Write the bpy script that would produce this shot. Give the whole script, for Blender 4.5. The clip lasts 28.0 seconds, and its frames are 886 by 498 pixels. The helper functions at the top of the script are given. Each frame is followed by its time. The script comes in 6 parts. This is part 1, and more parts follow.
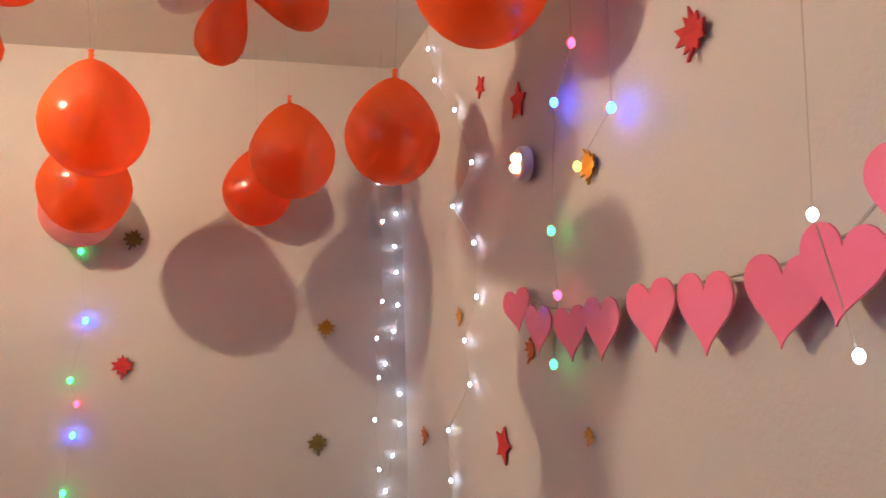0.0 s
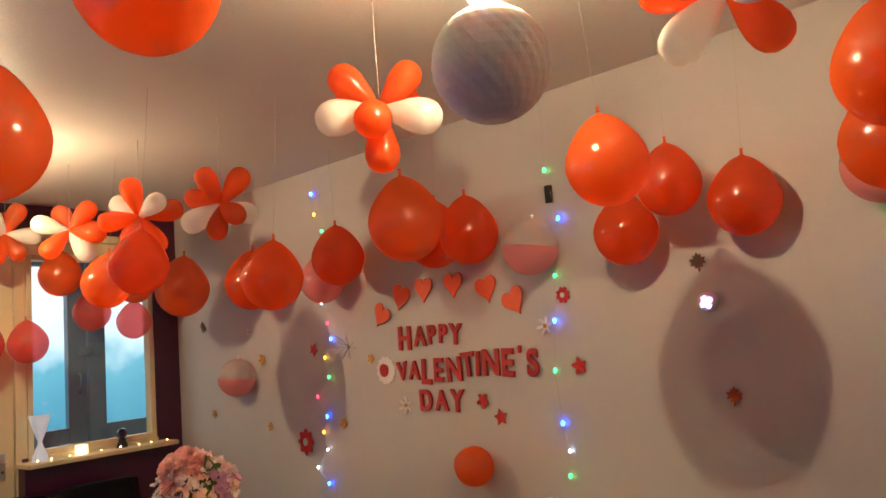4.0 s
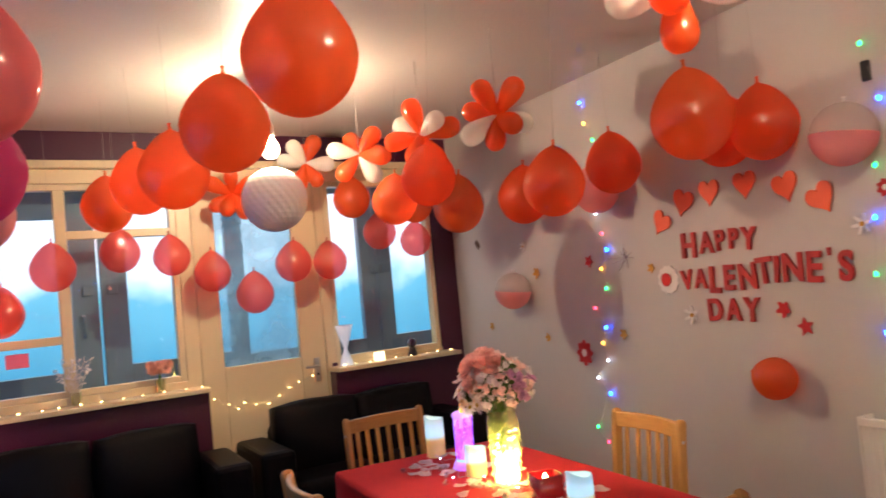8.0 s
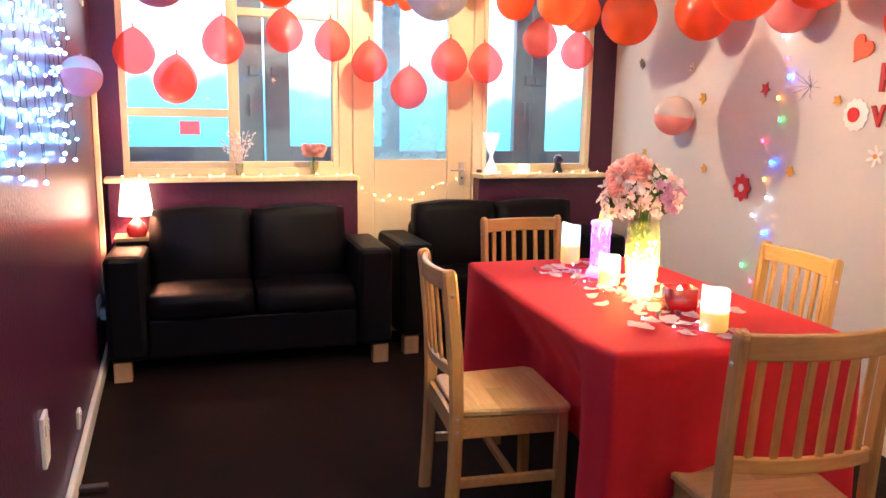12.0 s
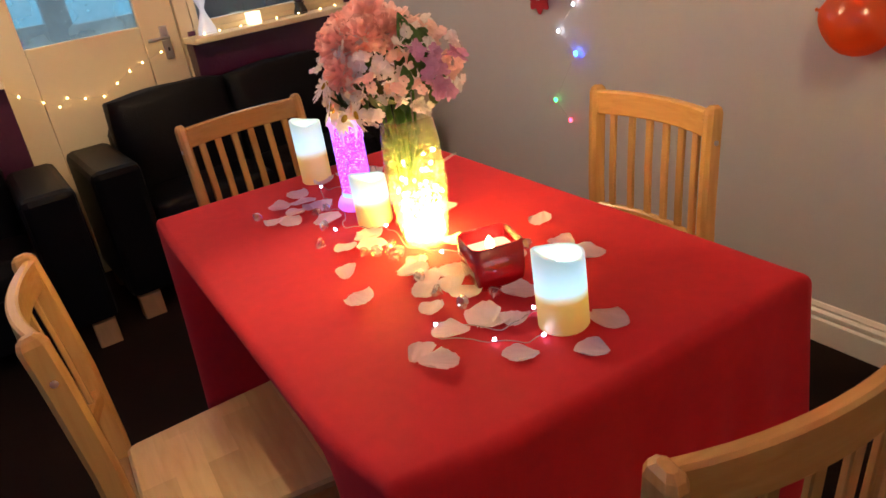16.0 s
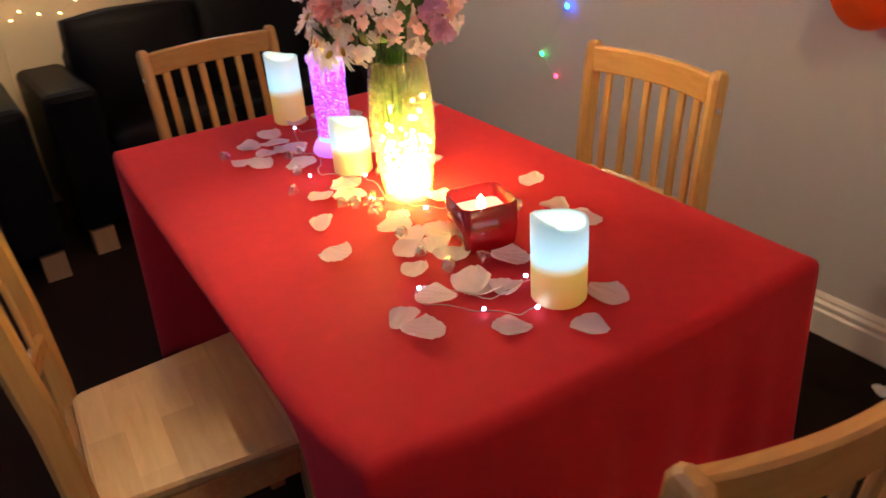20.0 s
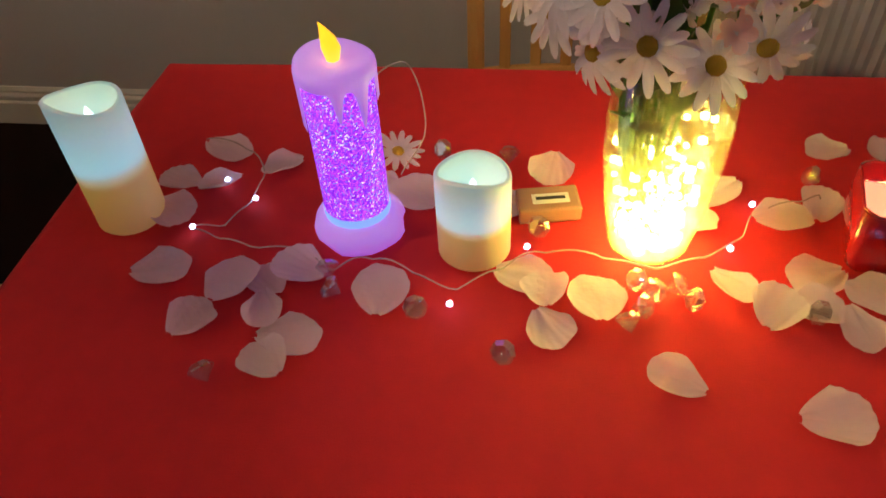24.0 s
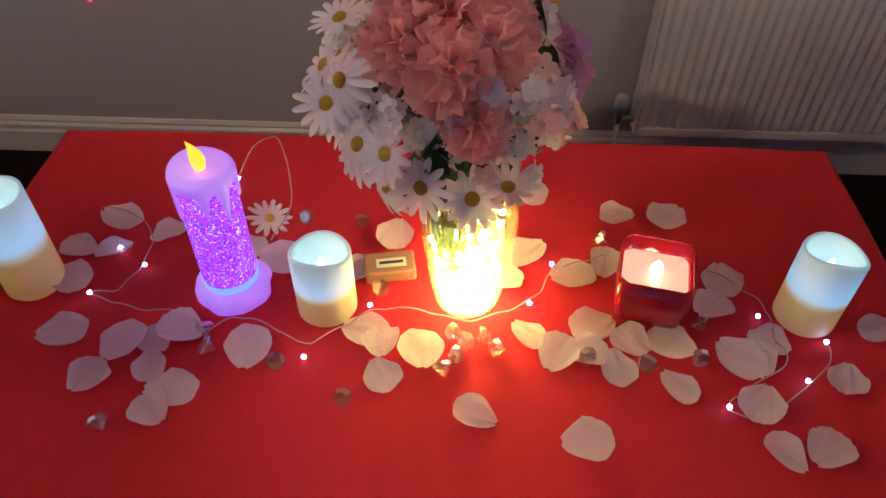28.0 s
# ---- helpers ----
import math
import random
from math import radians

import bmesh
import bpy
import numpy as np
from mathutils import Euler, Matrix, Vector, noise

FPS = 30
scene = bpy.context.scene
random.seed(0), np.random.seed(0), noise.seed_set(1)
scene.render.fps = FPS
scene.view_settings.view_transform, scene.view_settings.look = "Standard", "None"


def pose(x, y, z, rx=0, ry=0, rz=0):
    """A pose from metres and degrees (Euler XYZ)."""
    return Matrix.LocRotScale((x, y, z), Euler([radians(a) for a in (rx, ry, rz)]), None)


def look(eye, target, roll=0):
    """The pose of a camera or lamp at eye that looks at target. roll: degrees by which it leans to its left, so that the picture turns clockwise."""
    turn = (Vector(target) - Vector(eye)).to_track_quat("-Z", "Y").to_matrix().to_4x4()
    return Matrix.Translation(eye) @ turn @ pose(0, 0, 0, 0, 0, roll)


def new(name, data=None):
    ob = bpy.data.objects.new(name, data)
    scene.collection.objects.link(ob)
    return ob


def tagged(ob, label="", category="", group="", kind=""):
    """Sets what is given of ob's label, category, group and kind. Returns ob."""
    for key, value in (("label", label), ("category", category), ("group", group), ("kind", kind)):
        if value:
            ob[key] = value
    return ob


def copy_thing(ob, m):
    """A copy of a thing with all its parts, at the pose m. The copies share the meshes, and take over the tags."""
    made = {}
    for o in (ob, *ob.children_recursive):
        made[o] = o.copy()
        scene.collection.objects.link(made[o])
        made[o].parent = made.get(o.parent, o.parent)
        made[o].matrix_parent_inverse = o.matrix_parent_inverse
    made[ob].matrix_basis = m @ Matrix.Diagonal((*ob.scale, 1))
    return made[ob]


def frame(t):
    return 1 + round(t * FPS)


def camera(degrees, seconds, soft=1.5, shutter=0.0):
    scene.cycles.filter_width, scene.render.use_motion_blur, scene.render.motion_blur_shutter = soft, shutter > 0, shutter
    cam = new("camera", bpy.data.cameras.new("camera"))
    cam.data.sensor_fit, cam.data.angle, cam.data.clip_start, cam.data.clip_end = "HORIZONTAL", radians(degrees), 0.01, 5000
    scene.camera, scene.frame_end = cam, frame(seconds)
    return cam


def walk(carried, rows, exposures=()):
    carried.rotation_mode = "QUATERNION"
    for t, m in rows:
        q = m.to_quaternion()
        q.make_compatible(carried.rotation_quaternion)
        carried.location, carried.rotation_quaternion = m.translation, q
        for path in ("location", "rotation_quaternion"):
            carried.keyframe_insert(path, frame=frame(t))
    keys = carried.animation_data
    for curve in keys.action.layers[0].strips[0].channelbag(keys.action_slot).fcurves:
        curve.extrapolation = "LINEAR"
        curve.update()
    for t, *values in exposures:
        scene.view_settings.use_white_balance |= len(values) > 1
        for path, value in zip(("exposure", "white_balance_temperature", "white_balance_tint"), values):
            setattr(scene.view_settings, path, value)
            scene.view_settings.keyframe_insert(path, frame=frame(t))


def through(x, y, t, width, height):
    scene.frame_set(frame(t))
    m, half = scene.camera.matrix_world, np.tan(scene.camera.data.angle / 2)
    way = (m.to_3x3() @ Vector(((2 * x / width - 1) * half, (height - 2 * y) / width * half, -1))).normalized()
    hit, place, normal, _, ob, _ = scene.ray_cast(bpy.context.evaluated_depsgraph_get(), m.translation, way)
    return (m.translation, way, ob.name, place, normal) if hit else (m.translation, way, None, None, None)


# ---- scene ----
cam = camera(61.5, 28.0, shutter=0.5)

PATH = [
    (0, (-2.478, -4.899, 1.44), (-0.537, -5.306, 1.698), -1.7),
    (0.5, (-2.474, -4.895, 1.445), (-0.55, -5.369, 1.717), -1.6),
    (1, (-2.456, -4.818, 1.445), (-0.524, -5.271, 1.699), -2.0),
    (1.5, (-2.47, -4.749, 1.497), (-0.517, -4.991, 1.851), -4.0),
    (2, (-2.467, -4.783, 1.516), (-0.512, -4.587, 1.887), -5.1),
    (2.5, (-2.452, -4.82, 1.535), (-0.575, -4.246, 1.919), -5.5),
    (3, (-2.447, -4.822, 1.536), (-0.679, -3.976, 1.932), -5.1),
    (3.5, (-2.422, -4.825, 1.52), (-0.811, -3.698, 1.884), -4.6),
    (4, (-2.413, -4.814, 1.494), (-0.991, -3.429, 1.732), -4.7),
    (4.5, (-2.422, -4.812, 1.492), (-1.005, -3.416, 1.707), -4.6),
    (6.5, (-2.425, -4.753, 1.436), (-1.205, -3.169, 1.463), -4.8),
    (7, (-2.434, -4.728, 1.44), (-1.343, -3.052, 1.45), -5.3),
    (7.5, (-2.445, -4.716, 1.445), (-1.437, -2.989, 1.505), -6.0),
    (8, (-2.469, -4.697, 1.436), (-1.592, -2.902, 1.534), -5.5),
    (8.5, (-2.487, -4.677, 1.421), (-1.79, -2.803, 1.459), -4.6),
    (9, (-2.505, -4.66, 1.399), (-2.014, -2.722, 1.409), -3.8),
    (9.5, (-2.513, -4.674, 1.399), (-2.145, -2.708, 1.357), -3.6),
    (10, (-2.498, -4.672, 1.341), (-2.016, -2.741, 1.15), -2.4),
    (10.5, (-2.456, -4.655, 1.311), (-1.95, -2.768, 0.885), -0.0),
    (11, (-2.459, -4.661, 1.325), (-1.957, -2.763, 0.945), 0.8),
    (11.5, (-2.469, -4.661, 1.311), (-1.978, -2.753, 0.968), 0.8),
    (12, (-2.469, -4.659, 1.31), (-1.975, -2.751, 0.972), 0.9),
    (12.5, (-2.405, -4.589, 1.308), (-1.772, -2.756, 0.819), 0.1),
    (13, (-2.291, -4.376, 1.313), (-1.343, -2.692, 0.799), -3.2),
    (13.5, (-2.166, -4.207, 1.307), (-1.288, -2.544, 0.625), -6.5),
    (15.5, (-1.828, -3.692, 1.327), (-0.984, -2.081, 0.496), -10.3),
    (16, (-1.817, -3.682, 1.323), (-0.975, -2.059, 0.512), -9.3),
    (16.5, (-1.819, -3.686, 1.32), (-1.016, -2.037, 0.523), -2.6),
    (17, (-1.825, -3.683, 1.31), (-1.018, -2.034, 0.516), -1.7),
    (17.5, (-1.823, -3.677, 1.315), (-1.015, -2.033, 0.51), -2.1),
    (18, (-1.826, -3.677, 1.313), (-1.005, -2.035, 0.52), -2.0),
    (18.5, (-1.823, -3.673, 1.312), (-0.988, -2.044, 0.505), -1.8),
    (19, (-1.821, -3.672, 1.309), (-0.982, -2.054, 0.486), -1.7),
    (19.5, (-1.811, -3.664, 1.305), (-0.98, -2.053, 0.459), -1.8),
    (20, (-1.807, -3.581, 1.298), (-0.916, -2.057, 0.357), -4.4),
    (20.5, (-1.93, -3.366, 1.317), (-0.929, -1.975, 0.287), -11.8),
    (22.5, (-1.91, -2.6, 1.304), (-0.434, -2.061, 0.067), -9.9),
    (23, (-1.834, -2.493, 1.291), (-0.443, -2.039, -0.073), -6.9),
    (23.5, (-1.817, -2.405, 1.3), (-0.456, -2.071, -0.128), -6.1),
    (24, (-1.811, -2.366, 1.3), (-0.396, -2.122, -0.092), -3.9),
    (24.5, (-1.819, -2.357, 1.302), (-0.346, -2.137, -0.032), -2.8),
    (25, (-1.821, -2.369, 1.306), (-0.306, -2.133, 0.022), -3.3),
    (25.5, (-1.827, -2.371, 1.312), (-0.279, -2.144, 0.067), -2.7),
    (26, (-1.848, -2.385, 1.328), (-0.293, -2.283, 0.074), 1.0),
    (26.5, (-1.898, -2.426, 1.385), (-0.348, -2.445, 0.122), 4.0),
    (27, (-1.858, -2.473, 1.464), (-0.517, -2.449, -0.019), 0.7),
    (27.5, (-1.864, -2.472, 1.497), (-0.481, -2.44, 0.052), 0.9),
    (28, (-1.867, -2.473, 1.494), (-0.467, -2.424, 0.066), 0.4),
]
walk(cam, [(t, look(eye, target, roll)) for t, eye, target, roll in PATH],
     [(0, 0.95, 6400, 18), (1.2, 0.75, 6400, 17), (2, 0.68, 7500, 11), (3, 0.28, 7600, 10), (4, 0.2, 6900, 11), (6.5, 0.35, 6300, 16), (8, 0.45, 6150, 17), (9, 0.45, 6150, 18), (10, 0.88, 6050, 20), (11, 1.6, 6100, 19), (13, 1.75, 6200, 18), (15.5, 0.62, 6500, 15), (17, 0.66, 6450, 17), (19, 0.6, 6400, 15), (20.5, 0.4, 6400, 12), (22.5, -0.5, 6600, 1), (24, -0.45, 6500, 4), (25, -0.8, 5700, 15), (26, -0.65, 5450, 17), (28, -0.40, 5400, 17)])

# ---- world and light ----
world = bpy.data.worlds.new("dusk")
scene.world = world
world.use_nodes = True
sky = world.node_tree.nodes.new("ShaderNodeTexSky")
sky.sky_type = "NISHITA"
sky.sun_disc = False
sky.sun_elevation, sky.sun_rotation = radians(2.0), radians(40)
world.node_tree.links.new(sky.outputs[0], world.node_tree.nodes["Background"].inputs[0])
world.node_tree.nodes["Background"].inputs[1].default_value = 0.08

K = 5.711
NORTH = pose(-1.72, 0, 0, 0, 0, K)      # frame of the window wall: u along it, v out of the room


def at_north(u, v, z):
    return NORTH @ Vector((u, v, z))


# ---- materials ----
def material(name, color, rough=0.5, metal=0.0, spread=0.0, scale=8.0, bump=0.0, bump_scale=80.0, **more):
    m = bpy.data.materials.new(name)
    m.use_nodes = True
    nodes, links = m.node_tree.nodes, m.node_tree.links
    bsdf = nodes["Principled BSDF"]
    bsdf.inputs["Base Color"].default_value = (*color, 1)
    bsdf.inputs["Roughness"].default_value = rough
    bsdf.inputs["Metallic"].default_value = metal
    for key, value in more.items():
        bsdf.inputs[key.replace("_", " ")].default_value = value
    if spread or bump:
        coord = nodes.new("ShaderNodeTexCoord")
    if spread:
        big, fine, mix, add = (nodes.new(n) for n in ("ShaderNodeTexNoise", "ShaderNodeTexNoise", "ShaderNodeMix", "ShaderNodeMath"))
        big.inputs["Scale"].default_value, fine.inputs["Scale"].default_value = scale / 5, scale * 5
        big.inputs["Detail"].default_value = 4
        for n in (big, fine):
            links.new(coord.outputs["Object"], n.inputs["Vector"])
        add.operation = "MULTIPLY_ADD"
        links.new(fine.outputs["Fac"], add.inputs[0])
        add.inputs[1].default_value = 0.4
        links.new(big.outputs["Fac"], add.inputs[2])
        mix.data_type = "RGBA"
        mix.inputs[6].default_value = (*[c * (1 - spread) for c in color], 1)
        mix.inputs[7].default_value = (*[min(1, c * (1 + spread)) for c in color], 1)
        links.new(add.outputs[0], mix.inputs[0])
        links.new(mix.outputs[2], bsdf.inputs["Base Color"])
    if bump:
        tex, bmp = nodes.new("ShaderNodeTexNoise"), nodes.new("ShaderNodeBump")
        tex.inputs["Scale"].default_value = bump_scale
        tex.inputs["Detail"].default_value = 5
        bmp.inputs["Strength"].default_value = bump
        bmp.inputs["Distance"].default_value = 0.01
        links.new(coord.outputs["Object"], tex.inputs["Vector"])
        links.new(tex.outputs["Fac"], bmp.inputs["Height"])
        links.new(bmp.outputs["Normal"], bsdf.inputs["Normal"])
    return m


def glow(name, color, strength, base=None):
    return material(name, base or color, 0.4, Emission_Color=(*color, 1), Emission_Strength=strength)


def wood(name, dark, light, stretch, rough=0.27):
    """Pine with long grain and a tone of its own for each board."""
    m = material(name, light, rough)
    nodes, links = m.node_tree.nodes, m.node_tree.links
    bsdf = nodes["Principled BSDF"]
    coord, mapping, wave, tex, mix, info, hsv = (nodes.new(n) for n in ("ShaderNodeTexCoord", "ShaderNodeMapping", "ShaderNodeTexNoise", "ShaderNodeTexNoise", "ShaderNodeMix", "ShaderNodeObjectInfo", "ShaderNodeHueSaturation"))
    mapping.inputs["Scale"].default_value = stretch
    links.new(coord.outputs["Object"], mapping.inputs["Vector"])
    wave.inputs["Scale"].default_value, wave.inputs["Detail"].default_value, wave.inputs["Distortion"].default_value = 5, 8, 0.6
    links.new(mapping.outputs[0], wave.inputs["Vector"])
    mix.data_type = "RGBA"
    mix.inputs[6].default_value, mix.inputs[7].default_value = (*dark, 1), (*light, 1)
    links.new(wave.outputs["Fac"], mix.inputs[0])
    scale = nodes.new("ShaderNodeMapRange")
    scale.inputs[3].default_value, scale.inputs[4].default_value = 0.8, 1.15
    links.new(info.outputs["Random"], scale.inputs[0])
    links.new(scale.outputs[0], hsv.inputs["Value"])
    links.new(mix.outputs[2], hsv.inputs["Color"])
    links.new(hsv.outputs[0], bsdf.inputs["Base Color"])
    return m


def rubber(name, color, through, rough=0.16, clear=0.0, white=False):
    """Stretched balloon skin that lets some light through, thin ones also some sight."""
    m = material(name, color, rough, spread=0.06, scale=6)
    nodes, links = m.node_tree.nodes, m.node_tree.links
    bsdf, out = nodes["Principled BSDF"], nodes["Material Output"]
    leak, mix = nodes.new("ShaderNodeBsdfTranslucent"), nodes.new("ShaderNodeMixShader")
    leak.inputs[0].default_value = (*[min(1, c * 1.25 + 0.04) for c in color], 1)
    mix.inputs[0].default_value = through
    links.new(bsdf.outputs[0], mix.inputs[1])
    links.new(leak.outputs[0], mix.inputs[2])
    links.new(mix.outputs[0], out.inputs[0])
    bsdf.inputs["Specular IOR Level"].default_value = 0.0
    shine, last = nodes.new("ShaderNodeBsdfGlossy"), nodes.new("ShaderNodeMixShader")
    shine.inputs["Roughness"].default_value, last.inputs[0].default_value = rough, 0.075
    links.new(mix.outputs[0], last.inputs[1])
    links.new(shine.outputs[0], last.inputs[2])
    links.new(last.outputs[0], out.inputs[0])
    if clear:
        sheer, thin = nodes.new("ShaderNodeBsdfTransparent"), nodes.new("ShaderNodeMixShader")
        sheer.inputs[0].default_value = (1.0, 0.97, 0.94, 1) if white else (1.0, 0.36 + 0.3 * color[1], 0.22 + 1.5 * color[2], 1)
        thin.inputs[0].default_value = clear
        links.new(mix.outputs[0], thin.inputs[1])
        links.new(sheer.outputs[0], thin.inputs[2])
        links.new(thin.outputs[0], last.inputs[1])
    return m


def soft_petal(name, color, through=0.4, spread=0.1, scale=40):
    """Thin flower petal: matt, with light coming through from behind."""
    m = material(name, color, 0.6, spread=spread, scale=scale, bump=0.2, bump_scale=160)
    nodes, links = m.node_tree.nodes, m.node_tree.links
    leak, mix = nodes.new("ShaderNodeBsdfTranslucent"), nodes.new("ShaderNodeMixShader")
    leak.inputs[0].default_value = (*[min(1, c * 1.1) for c in color], 1)
    mix.inputs[0].default_value = through
    links.new(nodes["Principled BSDF"].outputs[0], mix.inputs[1])
    links.new(leak.outputs[0], mix.inputs[2])
    links.new(mix.outputs[0], nodes["Material Output"].inputs[0])
    return m


def pane_glass(name, tint, gloss=0.06, rough=0.02, milk=0.0, fog_color=(0.45, 0.6, 0.68), fog_scale=3.5):
    m = bpy.data.materials.new(name)
    m.use_nodes = True
    nodes, links = m.node_tree.nodes, m.node_tree.links
    out = nodes["Material Output"]
    nodes.remove(nodes["Principled BSDF"])
    clear, shine, mix = nodes.new("ShaderNodeBsdfTransparent"), nodes.new("ShaderNodeBsdfGlossy"), nodes.new("ShaderNodeMixShader")
    clear.inputs[0].default_value = (*tint, 1)
    shine.inputs["Roughness"].default_value = rough
    mix.inputs[0].default_value = gloss
    links.new(clear.outputs[0], mix.inputs[1])
    links.new(shine.outputs[0], mix.inputs[2])
    last = mix
    if milk:
        fog, more, tex, coord, ramp = (nodes.new(n) for n in ("ShaderNodeBsdfTranslucent", "ShaderNodeMixShader", "ShaderNodeTexNoise", "ShaderNodeTexCoord", "ShaderNodeMapRange"))
        fog.inputs[0].default_value = (*fog_color, 1)
        tex.inputs["Scale"].default_value, tex.inputs["Detail"].default_value = fog_scale, 5
        links.new(coord.outputs["Object"], tex.inputs["Vector"])
        ramp.inputs[1].default_value, ramp.inputs[2].default_value = 0.35, 0.65
        ramp.inputs[3].default_value, ramp.inputs[4].default_value = milk * 0.3, milk
        links.new(tex.outputs["Fac"], ramp.inputs[0])
        links.new(ramp.outputs[0], more.inputs[0])
        links.new(mix.outputs[0], more.inputs[1])
        links.new(fog.outputs[0], more.inputs[2])
        last = more
    links.new(last.outputs[0], out.inputs[0])
    return m


def outdoors(name):
    """Dusk beyond the windows: pale sky over blue trees."""
    m = bpy.data.materials.new(name)
    m.use_nodes = True
    nodes, links = m.node_tree.nodes, m.node_tree.links
    out = nodes["Material Output"]
    nodes.remove(nodes["Principled BSDF"])
    coord, split, tex, add, ramp, emit = (nodes.new(n) for n in ("ShaderNodeTexCoord", "ShaderNodeSeparateXYZ", "ShaderNodeTexNoise", "ShaderNodeMath", "ShaderNodeValToRGB", "ShaderNodeEmission"))
    links.new(coord.outputs["Object"], split.inputs[0])
    links.new(coord.outputs["Object"], tex.inputs["Vector"])
    tex.inputs["Scale"].default_value, tex.inputs["Detail"].default_value = 1.6, 8
    add.operation = "MULTIPLY_ADD"
    links.new(tex.outputs["Fac"], add.inputs[0])
    add.inputs[1].default_value = 0.9
    links.new(split.outputs["Z"], add.inputs[2])
    stretch = nodes.new("ShaderNodeMapRange")
    stretch.inputs[1].default_value, stretch.inputs[2].default_value = 0.6, 3.0
    links.new(add.outputs[0], stretch.inputs[0])
    links.new(stretch.outputs[0], ramp.inputs[0])
    ramp.color_ramp.elements[0].position, ramp.color_ramp.elements[0].color = 0.0, (0.035, 0.16, 0.25, 1)
    ramp.color_ramp.elements[1].position, ramp.color_ramp.elements[1].color = 1.0, (0.95, 1.0, 1.0, 1)
    for at, c in ((0.3, (0.07, 0.3, 0.44)), (0.58, (0.14, 0.46, 0.6)), (0.68, (0.75, 0.95, 1.0))):
        ramp.color_ramp.elements.new(at).color = (*c, 1)
    links.new(ramp.outputs[0], emit.inputs[0])
    emit.inputs[1].default_value = OUTSIDE
    links.new(emit.outputs[0], out.inputs[0])
    return m


OUTSIDE = 1.25
PLASTER = material("grey_white_paint", (0.53, 0.505, 0.49), 0.6, spread=0.05, scale=3, bump=0.12, bump_scale=140)
CEILING = material("white_ceiling_paint", (0.64, 0.62, 0.57), 0.5, spread=0.04, scale=2, bump=0.15, bump_scale=60)
PLUM = material("plum_paint", (0.056, 0.0092, 0.032), 0.30, spread=0.25, scale=6, bump=0.25, bump_scale=55)
CARPET = material("dark_carpet", (0.016, 0.0074, 0.0044), 0.95, spread=0.35, scale=30, bump=0.8, bump_scale=500, Specular_IOR_Level=0.15)
CREAM = material("cream_gloss_paint", (0.72, 0.60, 0.38), 0.35, spread=0.05, scale=5, bump=0.05, bump_scale=40)
WHITE_GLOSS = material("white_gloss_paint", (0.72, 0.68, 0.60), 0.35, spread=0.08, scale=6, bump=0.05, bump_scale=50)
GLASS = pane_glass("window_glass", (0.93, 0.97, 1.0))
MISTED = pane_glass("misted_glass", (0.85, 0.95, 1.0), milk=0.55)
SLATE = material("grey_blue_plastic", (0.20, 0.30, 0.40), 0.4, spread=0.1, scale=4)
STEEL = material("brushed_steel", (0.6, 0.58, 0.55), 0.3, 0.9)
LEATHER = material("black_leather", (0.004, 0.0036, 0.0045), 0.45, spread=0.3, scale=10, bump=0.2, bump_scale=160, Specular_IOR_Level=0.11)
PINE = wood("pine", (0.50, 0.25, 0.072), (0.75, 0.455, 0.155), (1.2, 14, 14))
PINE_UP = wood("pine_upright", (0.50, 0.25, 0.072), (0.75, 0.455, 0.155), (14, 14, 1.2))
FOOT_WOOD = wood("beech_foot", (0.34, 0.20, 0.10), (0.46, 0.28, 0.145), (12, 12, 2))
CLOTH = material("red_tablecloth", (0.54, 0.010, 0.016), 0.85, spread=0.28, scale=9, bump=0.12, bump_scale=600, Sheen_Weight=0.12, Sheen_Roughness=0.4, Sheen_Tint=(0.9, 0.15, 0.15, 1))
RED_SKIN = rubber("red_balloon", (0.97, 0.185, 0.034), 0.68, clear=0.26)
WINDOW_SKIN = rubber("thin_red_balloon", (0.95, 0.20, 0.15), 0.5, clear=0.60)
DEEP_SKIN = rubber("deep_red_balloon", (0.95, 0.13, 0.026), 0.64, clear=0.22)
WHITE_SKIN = rubber("white_balloon", (0.86, 0.83, 0.75), 0.55)
PALE_SKIN = rubber("pale_balloon", (0.72, 0.68, 0.62), 0.45, clear=0.45, white=True)
PINK_SKIN = rubber("pink_balloon", (0.88, 0.33, 0.32), 0.45)
MAGENTA_SKIN = rubber("magenta_balloon", (0.74, 0.06, 0.24), 0.45)
ROSE_SKIN = rubber("rose_balloon", (0.84, 0.20, 0.20), 0.45)
THREAD = material("grey_thread", (0.42, 0.40, 0.36), 0.7)
PAPER_WHITE = material("white_tissue_paper", (0.85, 0.83, 0.82), 0.9, spread=0.04, scale=20, Subsurface_Weight=0.2)
RED_CARD = material("red_glitter_card", (0.42, 0.022, 0.022), 0.5, spread=0.25, scale=40, bump=0.3, bump_scale=700)
ORANGE_CARD = material("orange_red_foam", (0.85, 0.13, 0.05), 0.6, spread=0.08, scale=20)
PINK_CARD = material("pink_foil_card", (0.90, 0.20, 0.34), 0.16, spread=0.10, scale=12, bump=0.12, bump_scale=25, Coat_Weight=0.5, Coat_Roughness=0.08)
